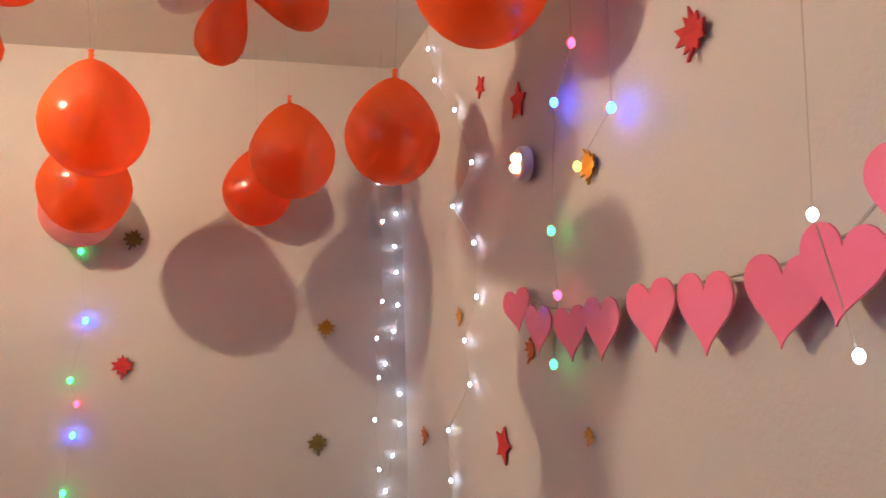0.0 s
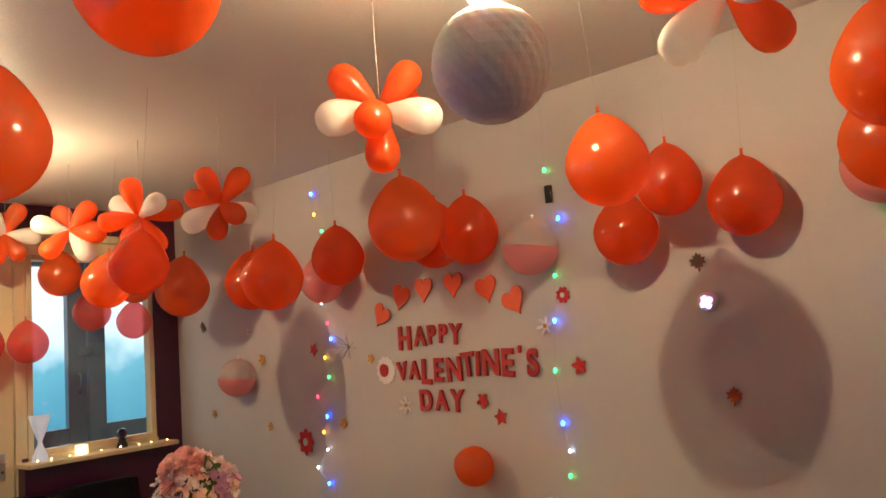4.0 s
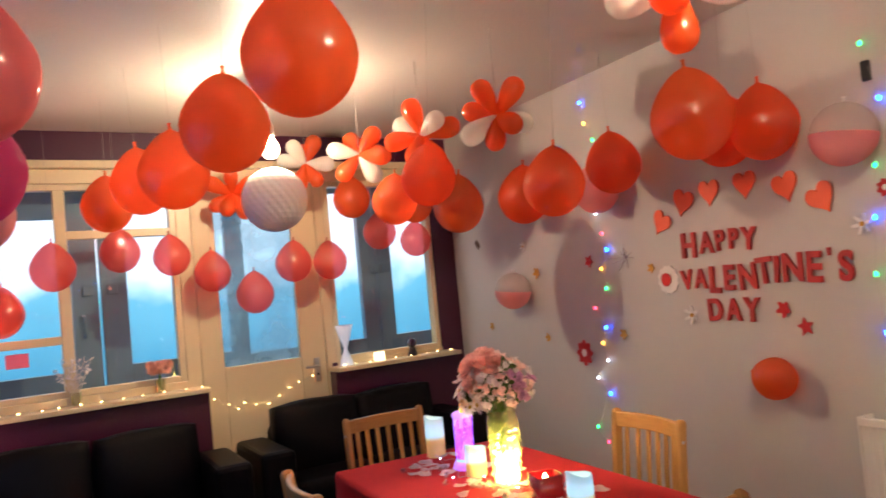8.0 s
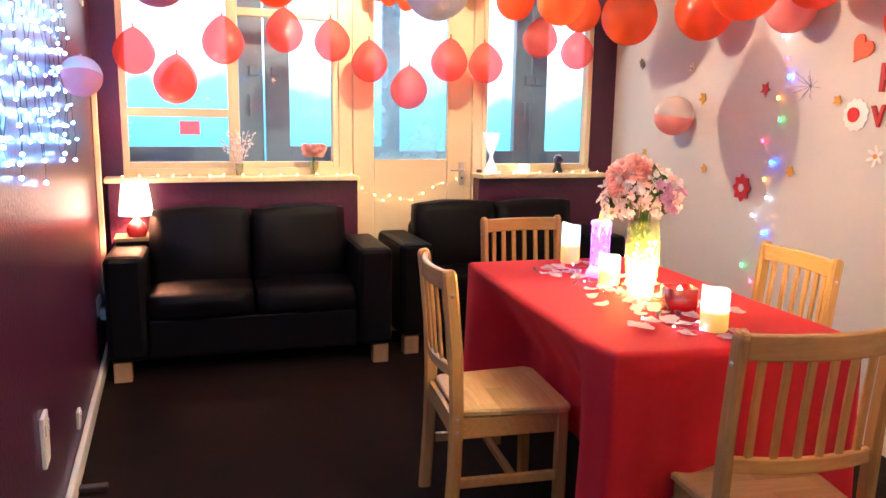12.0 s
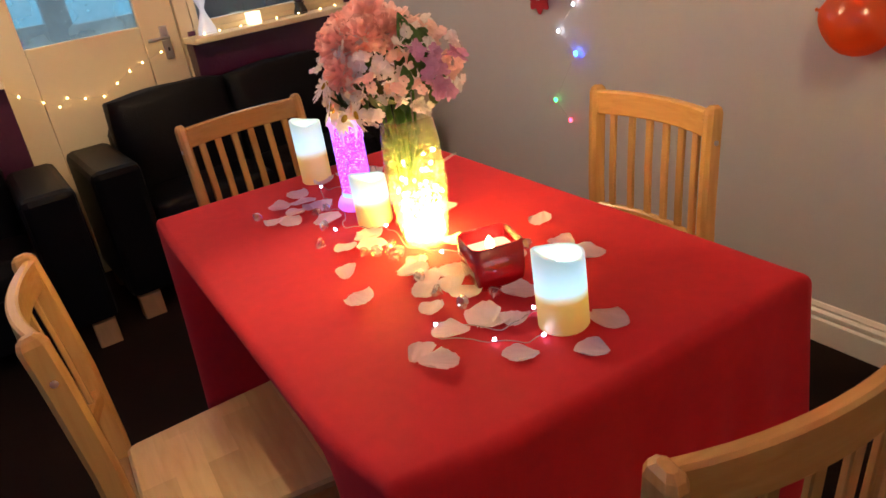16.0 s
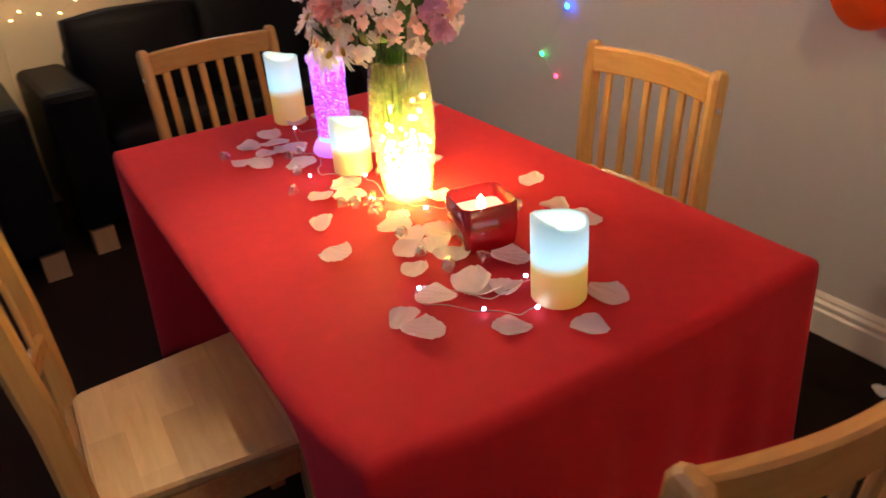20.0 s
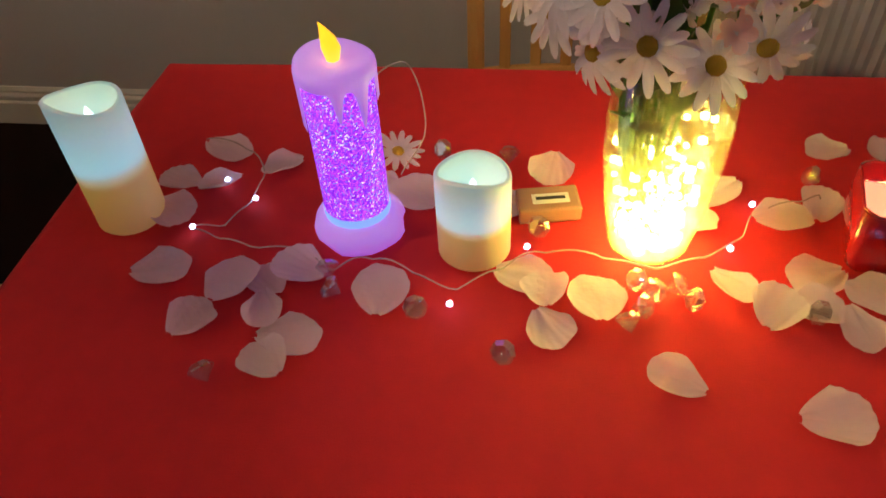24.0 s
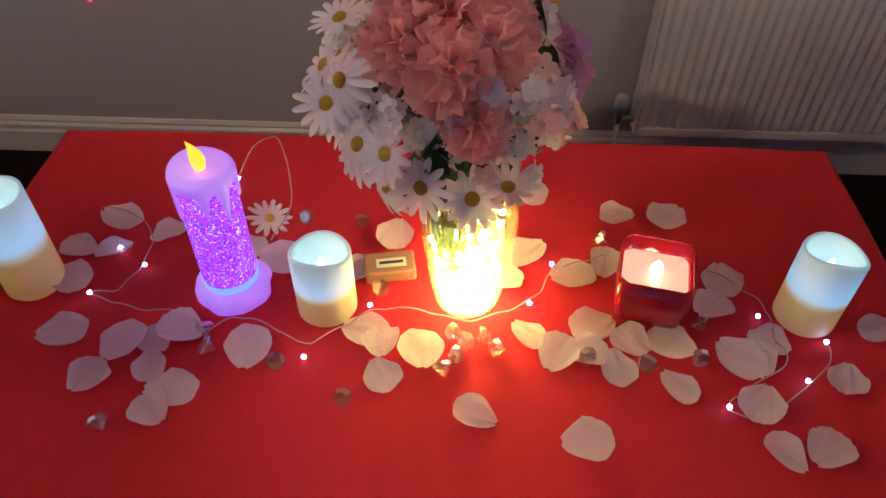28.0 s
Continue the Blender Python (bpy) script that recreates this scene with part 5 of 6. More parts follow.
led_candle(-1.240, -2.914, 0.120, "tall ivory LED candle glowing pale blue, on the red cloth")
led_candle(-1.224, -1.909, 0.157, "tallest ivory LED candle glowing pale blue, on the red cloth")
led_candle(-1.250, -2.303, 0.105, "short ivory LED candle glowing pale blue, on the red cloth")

glitter = thing("glitter_candle", pose(-1.226, -2.176, TOP + 0.002) @ Matrix.Diagonal((1.06, 1.06, 0.965, 1)), "violet glitter water candle with white wax drips and a yellow flame", "candle")
GLIT = material("violet_glitter_water", (0.22, 0.05, 0.60), 0.1, Emission_Strength=2.0, Coat_Weight=0.8, Coat_Roughness=0.03)
nodes, links = GLIT.node_tree.nodes, GLIT.node_tree.links
cell, coord, sep, tones = (nodes.new(n) for n in ("ShaderNodeTexVoronoi", "ShaderNodeTexCoord", "ShaderNodeSeparateColor", "ShaderNodeValToRGB"))
links.new(coord.outputs["Object"], cell.inputs["Vector"])
cell.inputs["Scale"].default_value = 780
links.new(cell.outputs["Color"], sep.inputs[0])
links.new(sep.outputs[0], tones.inputs[0])
tones.color_ramp.interpolation = "CONSTANT"
tones.color_ramp.elements[0].color = (0.13, 0.004, 0.36, 1)
tones.color_ramp.elements[1].position, tones.color_ramp.elements[1].color = 0.95, (0.95, 0.75, 1.0, 1)
for at, c in ((0.28, (0.30, 0.02, 0.86)), (0.62, (0.50, 0.06, 1.0)), (0.86, (0.10, 0.22, 1.0))):
    tones.color_ramp.elements.new(at).color = (*c, 1)
links.new(tones.outputs[0], nodes["Principled BSDF"].inputs["Emission Color"])
part("tube", lathe([(0.0, 0.028), (0.032, 0.028), (0.033, 0.035), (0.0325, 0.208), (0, 0.208)], 28), GLIT, glitter, "violet glowing tube with glitter")
# Violet emission puts the light from the tube into the pale wax.
WAXW = material("violet_lit_white_wax", (0.70, 0.64, 0.78), 0.5, Emission_Color=(0.48, 0.14, 1.0, 1), Emission_Strength=0.75, Subsurface_Weight=0.3)
bm = bmesh.new()
n = 96
rings = []
for k in range(7):
    ring = []
    for i in range(n):
        f = 2 * math.pi * i / n
        drip = 0.034 * max(0, math.sin(4 * f + 0.6)) ** 8 + 0.045 * max(0, math.sin(3 * f + 2)) ** 12
        rr, z = ((0.0335, 0.197 - drip), (0.0358, 0.200 - drip * 0.9), (0.0365, 0.207), (0.0355, 0.214 + 0.003 * math.sin(2 * f)), (0.031, 0.217 + 0.002 * math.sin(2 * f)), (0.02, 0.214), (0.002, 0.212))[k]
        ring.append(bm.verts.new((rr * math.cos(f), rr * math.sin(f), z)))
    rings.append(ring)
for a, b in zip(rings, rings[1:]):
    for i in range(n):
        bm.faces.new((a[i], a[(i + 1) % n], b[(i + 1) % n], b[i]))
part("wax_top", smooth(bm), WAXW, glitter, "pale wax top with drips")
bm = lathe([(0, 0), (0.043, 0.0), (0.047, 0.008), (0.044, 0.020), (0.037, 0.030), (0, 0.032)], 28)
for v in bm.verts:
    v.co += Vector((v.co.x, v.co.y, 0)) * 0.12 * noise.noise(v.co * 40)
part("base", bm, WAXW, glitter, "lumpy pale wax base")
# Ring added for the brightness in the water; the tube has no such part.
part("foot_glow", lathe([(0.0332, 0.030), (0.0336, 0.032), (0.0336, 0.040), (0.0332, 0.041)], 28), glow("pale_water_light", (0.26, 0.46, 1.0), 1.1), glitter, "glowing ring for the light at the foot of the tube")
bm = lathe([(0, 0.210), (0.006, 0.214), (0.0085, 0.226), (0.0065, 0.236), (0.003, 0.245), (0, 0.252)], 14)
for v in bm.verts:
    v.co.y += 9.0 * max(0.0, v.co.z - 0.222) ** 2
part("flame", bm, glow("yellow_flame", (1.0, 0.50, 0.02), 2.0), glitter, "yellow plastic flame")

# red square glass with a burning candle
def rounded_square(levels, corner=0.30, bm=None):
    """Rings of a square with round corners: (half width, height) from level to level."""
    bm = bm or bmesh.new()
    rings = []
    for half, z in levels:
        ring, rr = [], half * corner
        for cx, cy, a0 in ((1, 1, 0), (-1, 1, 90), (-1, -1, 180), (1, -1, 270)):
            for i in range(6):
                a = radians(a0 + 18 * i)
                ring.append(bm.verts.new((cx * (half - rr) + rr * math.cos(a), cy * (half - rr) + rr * math.sin(a), z)))
        rings.append(ring)
    for a, b in zip(rings, rings[1:]):
        for i in range(24):
            j = (i + 1) % 24
            bm.faces.new((a[i], a[j], b[j], b[i]))
    bm.faces.new(rings[0][::-1])
    bm.faces.new(rings[-1])
    return smooth(bm)


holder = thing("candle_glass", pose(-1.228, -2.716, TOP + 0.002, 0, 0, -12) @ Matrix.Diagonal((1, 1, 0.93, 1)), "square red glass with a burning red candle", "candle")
RED_GLASS = material("red_glass", (0.50, 0.008, 0.014), 0.08, Coat_Weight=0.8, Coat_Roughness=0.03, Transmission_Weight=0.22)
part("glass", rounded_square([(0.030, 0.0), (0.037, 0.002), (0.042, 0.010), (0.045, 0.030), (0.0455, 0.083), (0.0425, 0.083), (0.0415, 0.030), (0.038, 0.012)]), RED_GLASS, holder, "deep red tinted glass")
part("rim", tube([(0.044 * math.copysign(min(1, abs(1.25 * math.cos(2 * math.pi * i / 40))), math.cos(2 * math.pi * i / 40)), 0.044 * math.copysign(min(1, abs(1.25 * math.sin(2 * math.pi * i / 40))), math.sin(2 * math.pi * i / 40)), 0.0838) for i in range(41)], 0.0016, 6), RED_GLASS, holder, "polished rim")
# Emission in the wax stands for the flame shining through it.
part("wax", rounded_square([(0.036, 0.014), (0.0405, 0.030), (0.0412, 0.058), (0.040, 0.060)]), material("flamelit_red_wax", (0.75, 0.10, 0.08), 0.35, Emission_Color=(1.0, 0.36, 0.20, 1), Emission_Strength=2.0, Subsurface_Weight=0.4), holder, "melting red wax with flame glow in its colour")
part("wick", tube([(0, 0, 0.059), (0.001, 0, 0.066)], 0.0012, 5), BLACK_PLASTIC, holder)
part("flame", lathe([(0, 0.062), (0.006, 0.065), (0.008, 0.071), (0.005, 0.081), (0, 0.088)], 12), glow("candle_flame", (1.0, 0.66, 0.24), 55), holder)

# vase of fairy lights with the bouquet
VX, VY = -1.226, -2.482
vase = thing("vase", pose(VX, VY, TOP + 0.002), "clear crackled glass vase filled with lit fairy lights", "vase")
VASE_GLASS = pane_glass("crackled_glass", (0.97, 0.98, 0.90), 0.12, 0.06, 0.20, (0.92, 0.94, 0.50), 90)
outer = [(0.035, 0.0), (0.041, 0.006), (0.049, 0.05), (0.056, 0.11), (0.057, 0.15), (0.054, 0.20), (0.048, 0.245), (0.047, 0.250)]
glass = part("glass", lathe([(0, 0.0)] + outer + [(0.049, 0.250)] + [(r - 0.0035, z) for r, z in outer[-2:0:-1]] + [(0, 0.010)], 32), VASE_GLASS, vase)
glass.visible_shadow = False
rnd = random.Random(21)
bm, pts = bmesh.new(), []
for i in range(170):
    z = 0.014 + (0.105 * (i / 156) ** 1.8 if i < 156 else rnd.uniform(0.10, 0.17))
    r = (0.030 + 0.16 * min(z, 0.1)) * math.sqrt(rnd.uniform(0.15, 1))
    f = i * 2.4
    p = (r * math.cos(f), r * math.sin(f), z)
    pts.append(p)
    ball(bm, p, rnd.uniform(0.0036, 0.0060) * (1.25 if z < 0.06 else 0.9), 1)
tagged(part("led_heap", smooth(bm), LED["vase"], vase, "warm yellow LEDs in a heap"), kind="stuff")
part("led_wire", tube(pts, 0.0008, 4), WIRE, vase)
STEM = material("green_stem", (0.07, 0.21, 0.02), 0.5, spread=0.2, scale=30)
bouquet = thing("bouquet", pose(VX - 0.005, VY + 0.022, TOP + 0.002), "bouquet of white daisies, pink carnations and small blossoms", "flowers")
for i in range(16):
    f, r = i * 2.4, 0.035 * math.sqrt((i + 1) / 16)
    part("stem", tube([(0.5 * r * math.cos(f + 2), 0.5 * r * math.sin(f + 2), 0.02), (0.7 * r * math.cos(f), 0.7 * r * math.sin(f), 0.13), (1.1 * r * math.cos(f), 1.1 * r * math.sin(f), 0.29)], 0.0026, 6), STEM, bouquet)
DAISY_WHITE = soft_petal("daisy_petal", (0.88, 0.86, 0.90), 0.4, 0.05)
DAISY_YELLOW = material("daisy_eye", (0.55, 0.38, 0.03), 0.8, bump=0.6, bump_scale=900)
CARNATION = soft_petal("carnation_petal", (1.0, 0.55, 0.51), 0.6, 0.28, 60)
BLUSH = soft_petal("blush_blossom", (0.95, 0.68, 0.64), 0.4, 0.12)
LILAC = soft_petal("lilac_blossom", (0.58, 0.30, 0.52), 0.4, 0.15)
CREAMY = soft_petal("cream_blossom", (0.93, 0.89, 0.88), 0.4, 0.1)
LEAFY = material("dark_leaf", (0.05, 0.12, 0.02), 0.45, spread=0.3, scale=30)


def petal_ring(bm, count, length, width, lift, curl, z=0.0, turn=0.0):
    for i in range(count):
        a = 2 * math.pi * (i + rnd.uniform(-0.15, 0.15)) / count + turn
        ln = length * rnd.uniform(0.88, 1.08)
        rows = []
        for k, (t, w) in enumerate(((0.08, 0.45), (0.35, 0.85), (0.65, 1.0), (0.88, 0.8), (1.0, 0.3))):
            up = z + lift * t + curl * t * t
            c, s = math.cos(a), math.sin(a)
            rows.append([bm.verts.new((ln * t * c - q * w * width / 2 * s, ln * t * s + q * w * width / 2 * c, up + 0.0015 * abs(q))) for q in (-1, 0, 1)])
        for p, q in zip(rows, rows[1:]):
            for j in range(2):
                bm.faces.new((p[j], p[j + 1], q[j + 1], q[j]))
    return smooth(bm)


def daisy_meshes():
    out = []
    for k in range(3):
        bm = petal_ring(bmesh.new(), 14, 0.0325, 0.0082, 0.004, -0.009 * k)
        out.append((mesh_of("petals", bm, DAISY_WHITE), mesh_of("eye", smooth(ball(bmesh.new(), (0, 0, 0.002), 0.0076, 2, 0.55)), DAISY_YELLOW)))
    return out


def carnation_mesh():
    """A round ruffled head: frilled petals fanning out from the middle."""
    bm = bmesh.new()
    for lift, count in ((-10, 12), (12, 13), (32, 12), (52, 9), (70, 6), (86, 3)):
        for i in range(count):
            a = 2 * math.pi * (i + rnd.uniform(-0.2, 0.2)) / count + lift
            e = radians(lift + rnd.uniform(-9, 9))
            out = Vector((math.cos(e) * math.cos(a), math.cos(e) * math.sin(a), math.sin(e)))
            side = Vector((-math.sin(a), math.cos(a), 0))
            flat = out.cross(side)
            reach, tilt = 0.036 * rnd.uniform(0.86, 1.08), rnd.uniform(-0.8, 0.8)
            side = side * math.cos(tilt) + flat * math.sin(tilt)
            flat = out.cross(side)
            rows = []
            for t, w in ((0.2, 0.25), (0.55, 0.7), (0.85, 1.0), (1.0, 0.9)):
                rows.append([bm.verts.new(out * (reach * t - 0.0016 * (q % 2) * t) + side * (q * w * 0.0045) + flat * (0.0035 * t * t * math.sin(q * 2.1 + i))) for q in (-2, -1, 0, 1, 2)])
            for p, q in zip(rows, rows[1:]):
                for k in range(4):
                    bm.faces.new((p[k], p[k + 1], q[k + 1], q[k]))
    return mesh_of("bloom", smooth(bm), CARNATION)


def blossom_mesh(mat, size):
    bm = bmesh.new()
    for k in range(5):
        at = Vector((rnd.uniform(-1, 1), rnd.uniform(-1, 1), rnd.uniform(-0.6, 0.6))) * size * 0.8
        one = petal_ring(bmesh.new(), 5, size * 0.62, size * 0.5, size * 0.2, -size * 0.1)
        tilt = Euler((rnd.uniform(-0.9, 0.9), rnd.uniform(-0.9, 0.9), rnd.uniform(0, 6))).to_matrix()
        lut = {}
        for v in one.verts:
            lut[v] = bm.verts.new(tilt @ v.co + at)
        for f in one.faces:
            bm.faces.new([lut[v] for v in f.verts])
        one.free()
    return mesh_of("blossom", smooth(bm), mat)


DAISIES, BLOOM = daisy_meshes(), carnation_mesh()
BLOSSOMS = [blossom_mesh(m, s) for m, s in ((BLUSH, 0.022), (CREAMY, 0.022), (BLUSH, 0.018), (CREAMY, 0.018), (LILAC, 0.022))]
leaf_bm = bmesh.new()
rows = [[leaf_bm.verts.new((q * w * 0.014, 0.05 * t, 0.004 * abs(q) - 0.012 * t * t)) for q in (-1, 0, 1)] for t, w in ((0, 0.1), (0.25, 0.8), (0.5, 1.0), (0.75, 0.7), (1.0, 0.05))]
for p, q in zip(rows, rows[1:]):
    for j in range(2):
        leaf_bm.faces.new((p[j], p[j + 1], q[j + 1], q[j]))
LEAF = mesh_of("leaf", smooth(leaf_bm), LEAFY)
HEART_OF = Vector((0, 0, 0.330))


def place(way, out, spin):
    way = Vector(way).normalized()
    spot = HEART_OF + Vector((way.x * 0.118, way.y * 0.122, way.z * 0.096)) * out
    face = way * 0.62 + Vector((-0.22, 0.05, 0.42)) + Vector((rnd.uniform(-0.3, 0.3), rnd.uniform(-0.3, 0.3), rnd.uniform(-0.3, 0.3)))
    return Matrix.Translation(spot) @ face.to_track_quat("Z", "Y").to_matrix().to_4x4() @ Matrix.Rotation(spin, 4, "Z")


# daisies toward the window side and below, carnations on top, small blossoms between
DAISY_SPOTS = [(95, 14), (110, -4), (124, 26), (103, -24), (130, -20), (150, -30), (168, -22), (188, -31), (142, -6), (84, 34), (74, 2), (62, -24), (118, 6), (208, -26), (35, -10), (150, -4)]
for i, (a, e) in enumerate(DAISY_SPOTS):
    a, e = radians(a + rnd.uniform(-5, 5)), radians(e)
    m = place((math.cos(a) * math.cos(e), math.sin(a) * math.cos(e), math.sin(e)), rnd.uniform(0.98, 1.14), rnd.uniform(0, 6))
    petals, eye = DAISIES[i % 3]
    d = part("daisy", petals, None, bouquet, "white daisy", m)
    part("eye", eye, None, d, "yellow centre")
for a, e, o, size in ((178, 44, 1.02, 1.3), (142, 54, 0.98, 1.3), (212, 54, 0.98, 1.2), (192, 14, 0.95, 0.95), (165, 76, 1.0, 1.4), (250, 66, 0.9, 1.15), (60, 64, 0.9, 1.1)):
    a, e = radians(a), radians(e)
    part("carnation", BLOOM, None, bouquet, "ruffled pink carnation", place((math.cos(a) * math.cos(e), math.sin(a) * math.cos(e), math.sin(e)), o * 0.92, rnd.uniform(0, 6)) @ Matrix.Scale(size, 4))
for i in range(96):
    z = 1 - 1.60 * (i + 0.5) / 96
    a = i * 2.39996
    q = math.sqrt(max(0, 1 - z * z))
    way = (q * math.cos(a), q * math.sin(a), z)
    lilac = math.cos(a - radians(-70)) > 0.93 and abs(z) < 0.45
    pale = math.cos(a - radians(140)) > 0.3 or z < -0.2
    part("blossom", BLOSSOMS[4] if lilac else BLOSSOMS[(1, 3)[i % 2]] if pale and i % 5 else BLOSSOMS[i % 4], None, bouquet, "", place(way, rnd.uniform(0.72, 1.10), rnd.uniform(0, 6)))
for i in range(46):
    z, a = rnd.uniform(-0.75, 0.7), rnd.uniform(0, 6.3)
    q = math.sqrt(1 - z * z)
    part("leaf", LEAF, None, bouquet, "", place((q * math.cos(a), q * math.sin(a), z), rnd.uniform(0.55, 0.85), 0) @ Matrix.Rotation(rnd.uniform(0.3, 1.3), 4, "X"))

for i in range(9):
    a = i * 0.7 + 0.2
    part("leaf", LEAF, None, bouquet, "", place((math.cos(a), math.sin(a), -0.75), 0.95, 0) @ Matrix.Rotation(rnd.uniform(0.2, 0.9), 4, "X"))
for i in range(26):
    a = i * 2.4
    part("leaf", LEAF, None, bouquet, "", Matrix.Translation((0.026 * math.cos(a), 0.026 * math.sin(a), 0.150 + 0.010 * (i % 9))) @ Matrix.Rotation(a, 4, "Z") @ Matrix.Rotation(rnd.uniform(0.4, 1.4), 4, "X") @ Matrix.Scale(0.7, 4))

# scattered petals, crystals and the wire of lights
PETAL = soft_petal("cream_silk_petal", (0.86, 0.77, 0.77), 0.42, 0.12, 30)
def loose_petal(seed):
    """A lightly pleated silk petal: a rounded fan, narrower at its foot."""
    q = random.Random(seed)
    bm = bmesh.new()
    ln, wide, curl, flute, pleats = 0.060 * q.uniform(0.88, 1.10), q.uniform(36, 48), q.uniform(0.004, 0.010), q.uniform(0.0003, 0.0012), q.choice((6, 7, 8))
    steps = 36
    rows = []
    for k in range(9):
        t = 0.06 + 0.94 * k / 8
        row = []
        for c in range(steps + 1):
            a = 2 * c / steps - 1
            turn = radians(wide) * a * (1.15 - 0.15 * t)
            wave = math.cos(pleats * math.pi * a + seed)
            reach = ln * (1 - 0.34 * abs(a) ** 2.3) * (1 + 0.004 * wave) * (1 + 0.08 * noise.noise(Vector((2 * a, seed, 3))))
            rise = 0.0010 + flute * t * t * (1 + wave) * 0.7 + curl * a * a * t + 0.006 * (t - 0.55) ** 2 * 2 + 0.003 * noise.noise(Vector((2 * a, 2 * t, seed)))
            row.append(bm.verts.new((reach * t * math.cos(turn) - ln * 0.55, reach * t ** 0.72 * math.sin(turn) * 0.90, max(0.0008, rise))))
        rows.append(row)
    for p, r in zip(rows, rows[1:]):
        for k in range(steps):
            bm.faces.new((p[k], p[k + 1], r[k + 1], r[k]))
    return mesh_of("rose_petal", smooth(bm), PETAL)


LOOSE = [loose_petal(s) for s in range(6)]
PETALS_A = [
    (-1.307, -1.979),
    (-1.372, -2.037),
    (-1.321, -2.062),
    (-1.315, -2.095),
    (-1.357, -2.105),
    (-1.3, -2.125),
    (-1.387, -2.14),
    (-1.415, -2.123),
    (-1.323, -2.217),
    (-1.16, -1.941),
    (-1.165, -1.992),
    (-1.224, -1.961),
    (-1.099, -1.981),
    (-1.13, -2.059),
    (-1.174, -2.229),
    (-1.15, -2.179),
    (-1.185, -2.339),
    (-1.124, -2.38),
    (-1.291, -2.358),
    (-1.307, -2.378),
    (-1.318, -2.427),
    (-1.357, -2.384),
    (-1.404, -2.493),
]
PETALS_B = [
    (-1.437, -2.621),
    (-1.144, -2.562),
    (-1.197, -2.534),
    (-1.188, -2.624),
    (-1.155, -2.671),
    (-1.291, -2.56),
    (-1.316, -2.594),
    (-1.27, -2.64),
    (-1.293, -2.684),
    (-1.297, -2.732),
    (-1.334, -2.665),
    (-1.361, -2.734),
    (-1.383, -2.823),
    (-1.31, -2.834),
    (-1.287, -2.856),
    (-1.317, -2.815),
    (-1.339, -2.937),
    (-1.262, -2.999),
    (-1.235, -2.798),
    (-1.185, -2.823),
    (-1.066, -2.695),
    (-1.068, -2.767),
    (-1.019, -2.576),
    (-1.439, -2.835),
    (-1.436, -2.883),
    (-1.189, -2.953),
    (-1.312, -2.633),
]
CRYSTALS = [
    (-1.439, -2.074),
    (-1.393, -2.343),
    (-1.303, -2.158),
    (-1.329, -2.168),
    (-1.346, -2.255),
    (-1.224, -2.37),
    (-1.349, -2.456),
    (-1.329, -2.469),
    (-1.307, -2.483),
    (-1.295, -2.468),
    (-1.3, -2.504),
    (-1.317, -2.521),
    (-1.101, -2.331),
    (-1.094, -2.252),
    (-1.122, -2.667),
    (-1.323, -2.628),
    (-1.331, -2.701),
    (-1.32, -2.764),
    (-1.268, -2.776),
]
WIRE_A = [
    (-1.081, -1.946),
    (-1.1, -2.006),
    (-1.145, -2.042),
    (-1.198, -2.042),
    (-1.239, -2.025),
    (-1.247, -1.991),
    (-1.259, -2.021),
    (-1.271, -2.065),
    (-1.275, -2.125),
    (-1.299, -2.157),
    (-1.279, -2.193),
    (-1.291, -2.237),
    (-1.316, -2.284),
    (-1.287, -2.329),
    (-1.258, -2.369),
    (-1.258, -2.427),
    (-1.272, -2.479),
    (-1.256, -2.529),
    (-1.225, -2.574),
    (-1.184, -2.595),
    (-1.162, -2.639),
    (-1.15, -2.671),
]
WIRE_B = [
    (-1.17, -2.807),
    (-1.204, -2.845),
    (-1.237, -2.866),
    (-1.283, -2.865),
    (-1.321, -2.869),
    (-1.364, -2.807),
    (-1.386, -2.786),
    (-1.402, -2.818),
    (-1.361, -2.874),
    (-1.319, -2.921),
    (-1.289, -2.927),
]
WIRE_C = [
    (-1.033, -2.13),
    (-0.966, -2.145),
    (-0.957, -2.179),
    (-0.991, -2.201),
    (-1.048, -2.222),
    (-1.096, -2.229),
    (-1.137, -2.206),
]
TABLE_LEDS = [
    (-1.247, -1.991),
    (-1.164, -2.003),
    (-1.195, -2.047),
    (-1.242, -2.186),
    (-1.337, -2.287),
    (-1.252, -2.358),
    (-1.24, -2.563),
    (-1.169, -2.596),
    (-1.249, -2.853),
    (-1.267, -2.924),
    (-1.287, -2.927),
    (-1.346, -2.887),
    (-1.386, -2.786),
    (-1.01, -2.131),
]
q = random.Random(5)
for i, (x, y) in enumerate(PETALS_A + PETALS_B):
    ob = new("rose_petal", LOOSE[i % 6])
    ob.matrix_basis = pose(x, y, TOP + 0.0015 + 0.0035 * (i % 3), q.uniform(-7, 7), q.uniform(-7, 7), q.uniform(0, 360))
    tagged(ob, "cream fabric rose petal lying on the red cloth", "petal", "petals on the table")
fallen = new("rose_petal", LOOSE[1])
fallen.matrix_basis = pose(-0.12, -2.86, 0.001, 0, 0, 40)
tagged(fallen, "cream fabric rose petal lying on the carpet", "petal")
CRYSTAL = pane_glass("clear_acrylic", (0.96, 0.94, 0.97), 0.42, 0.01, 0.14, (0.9, 0.88, 0.92), 60)
gem = lathe([(0, -0.011), (0.0125, 0.002), (0.0125, 0.004), (0.0085, 0.0085), (0, 0.0086)], 8)
for v in gem.verts:
    v.co = Matrix.Rotation(radians(58), 4, "X") @ v.co + Vector((0, 0, 0.0115))
for f in gem.faces:
    f.smooth = False
GEM = mesh_of("crystal", gem, CRYSTAL)
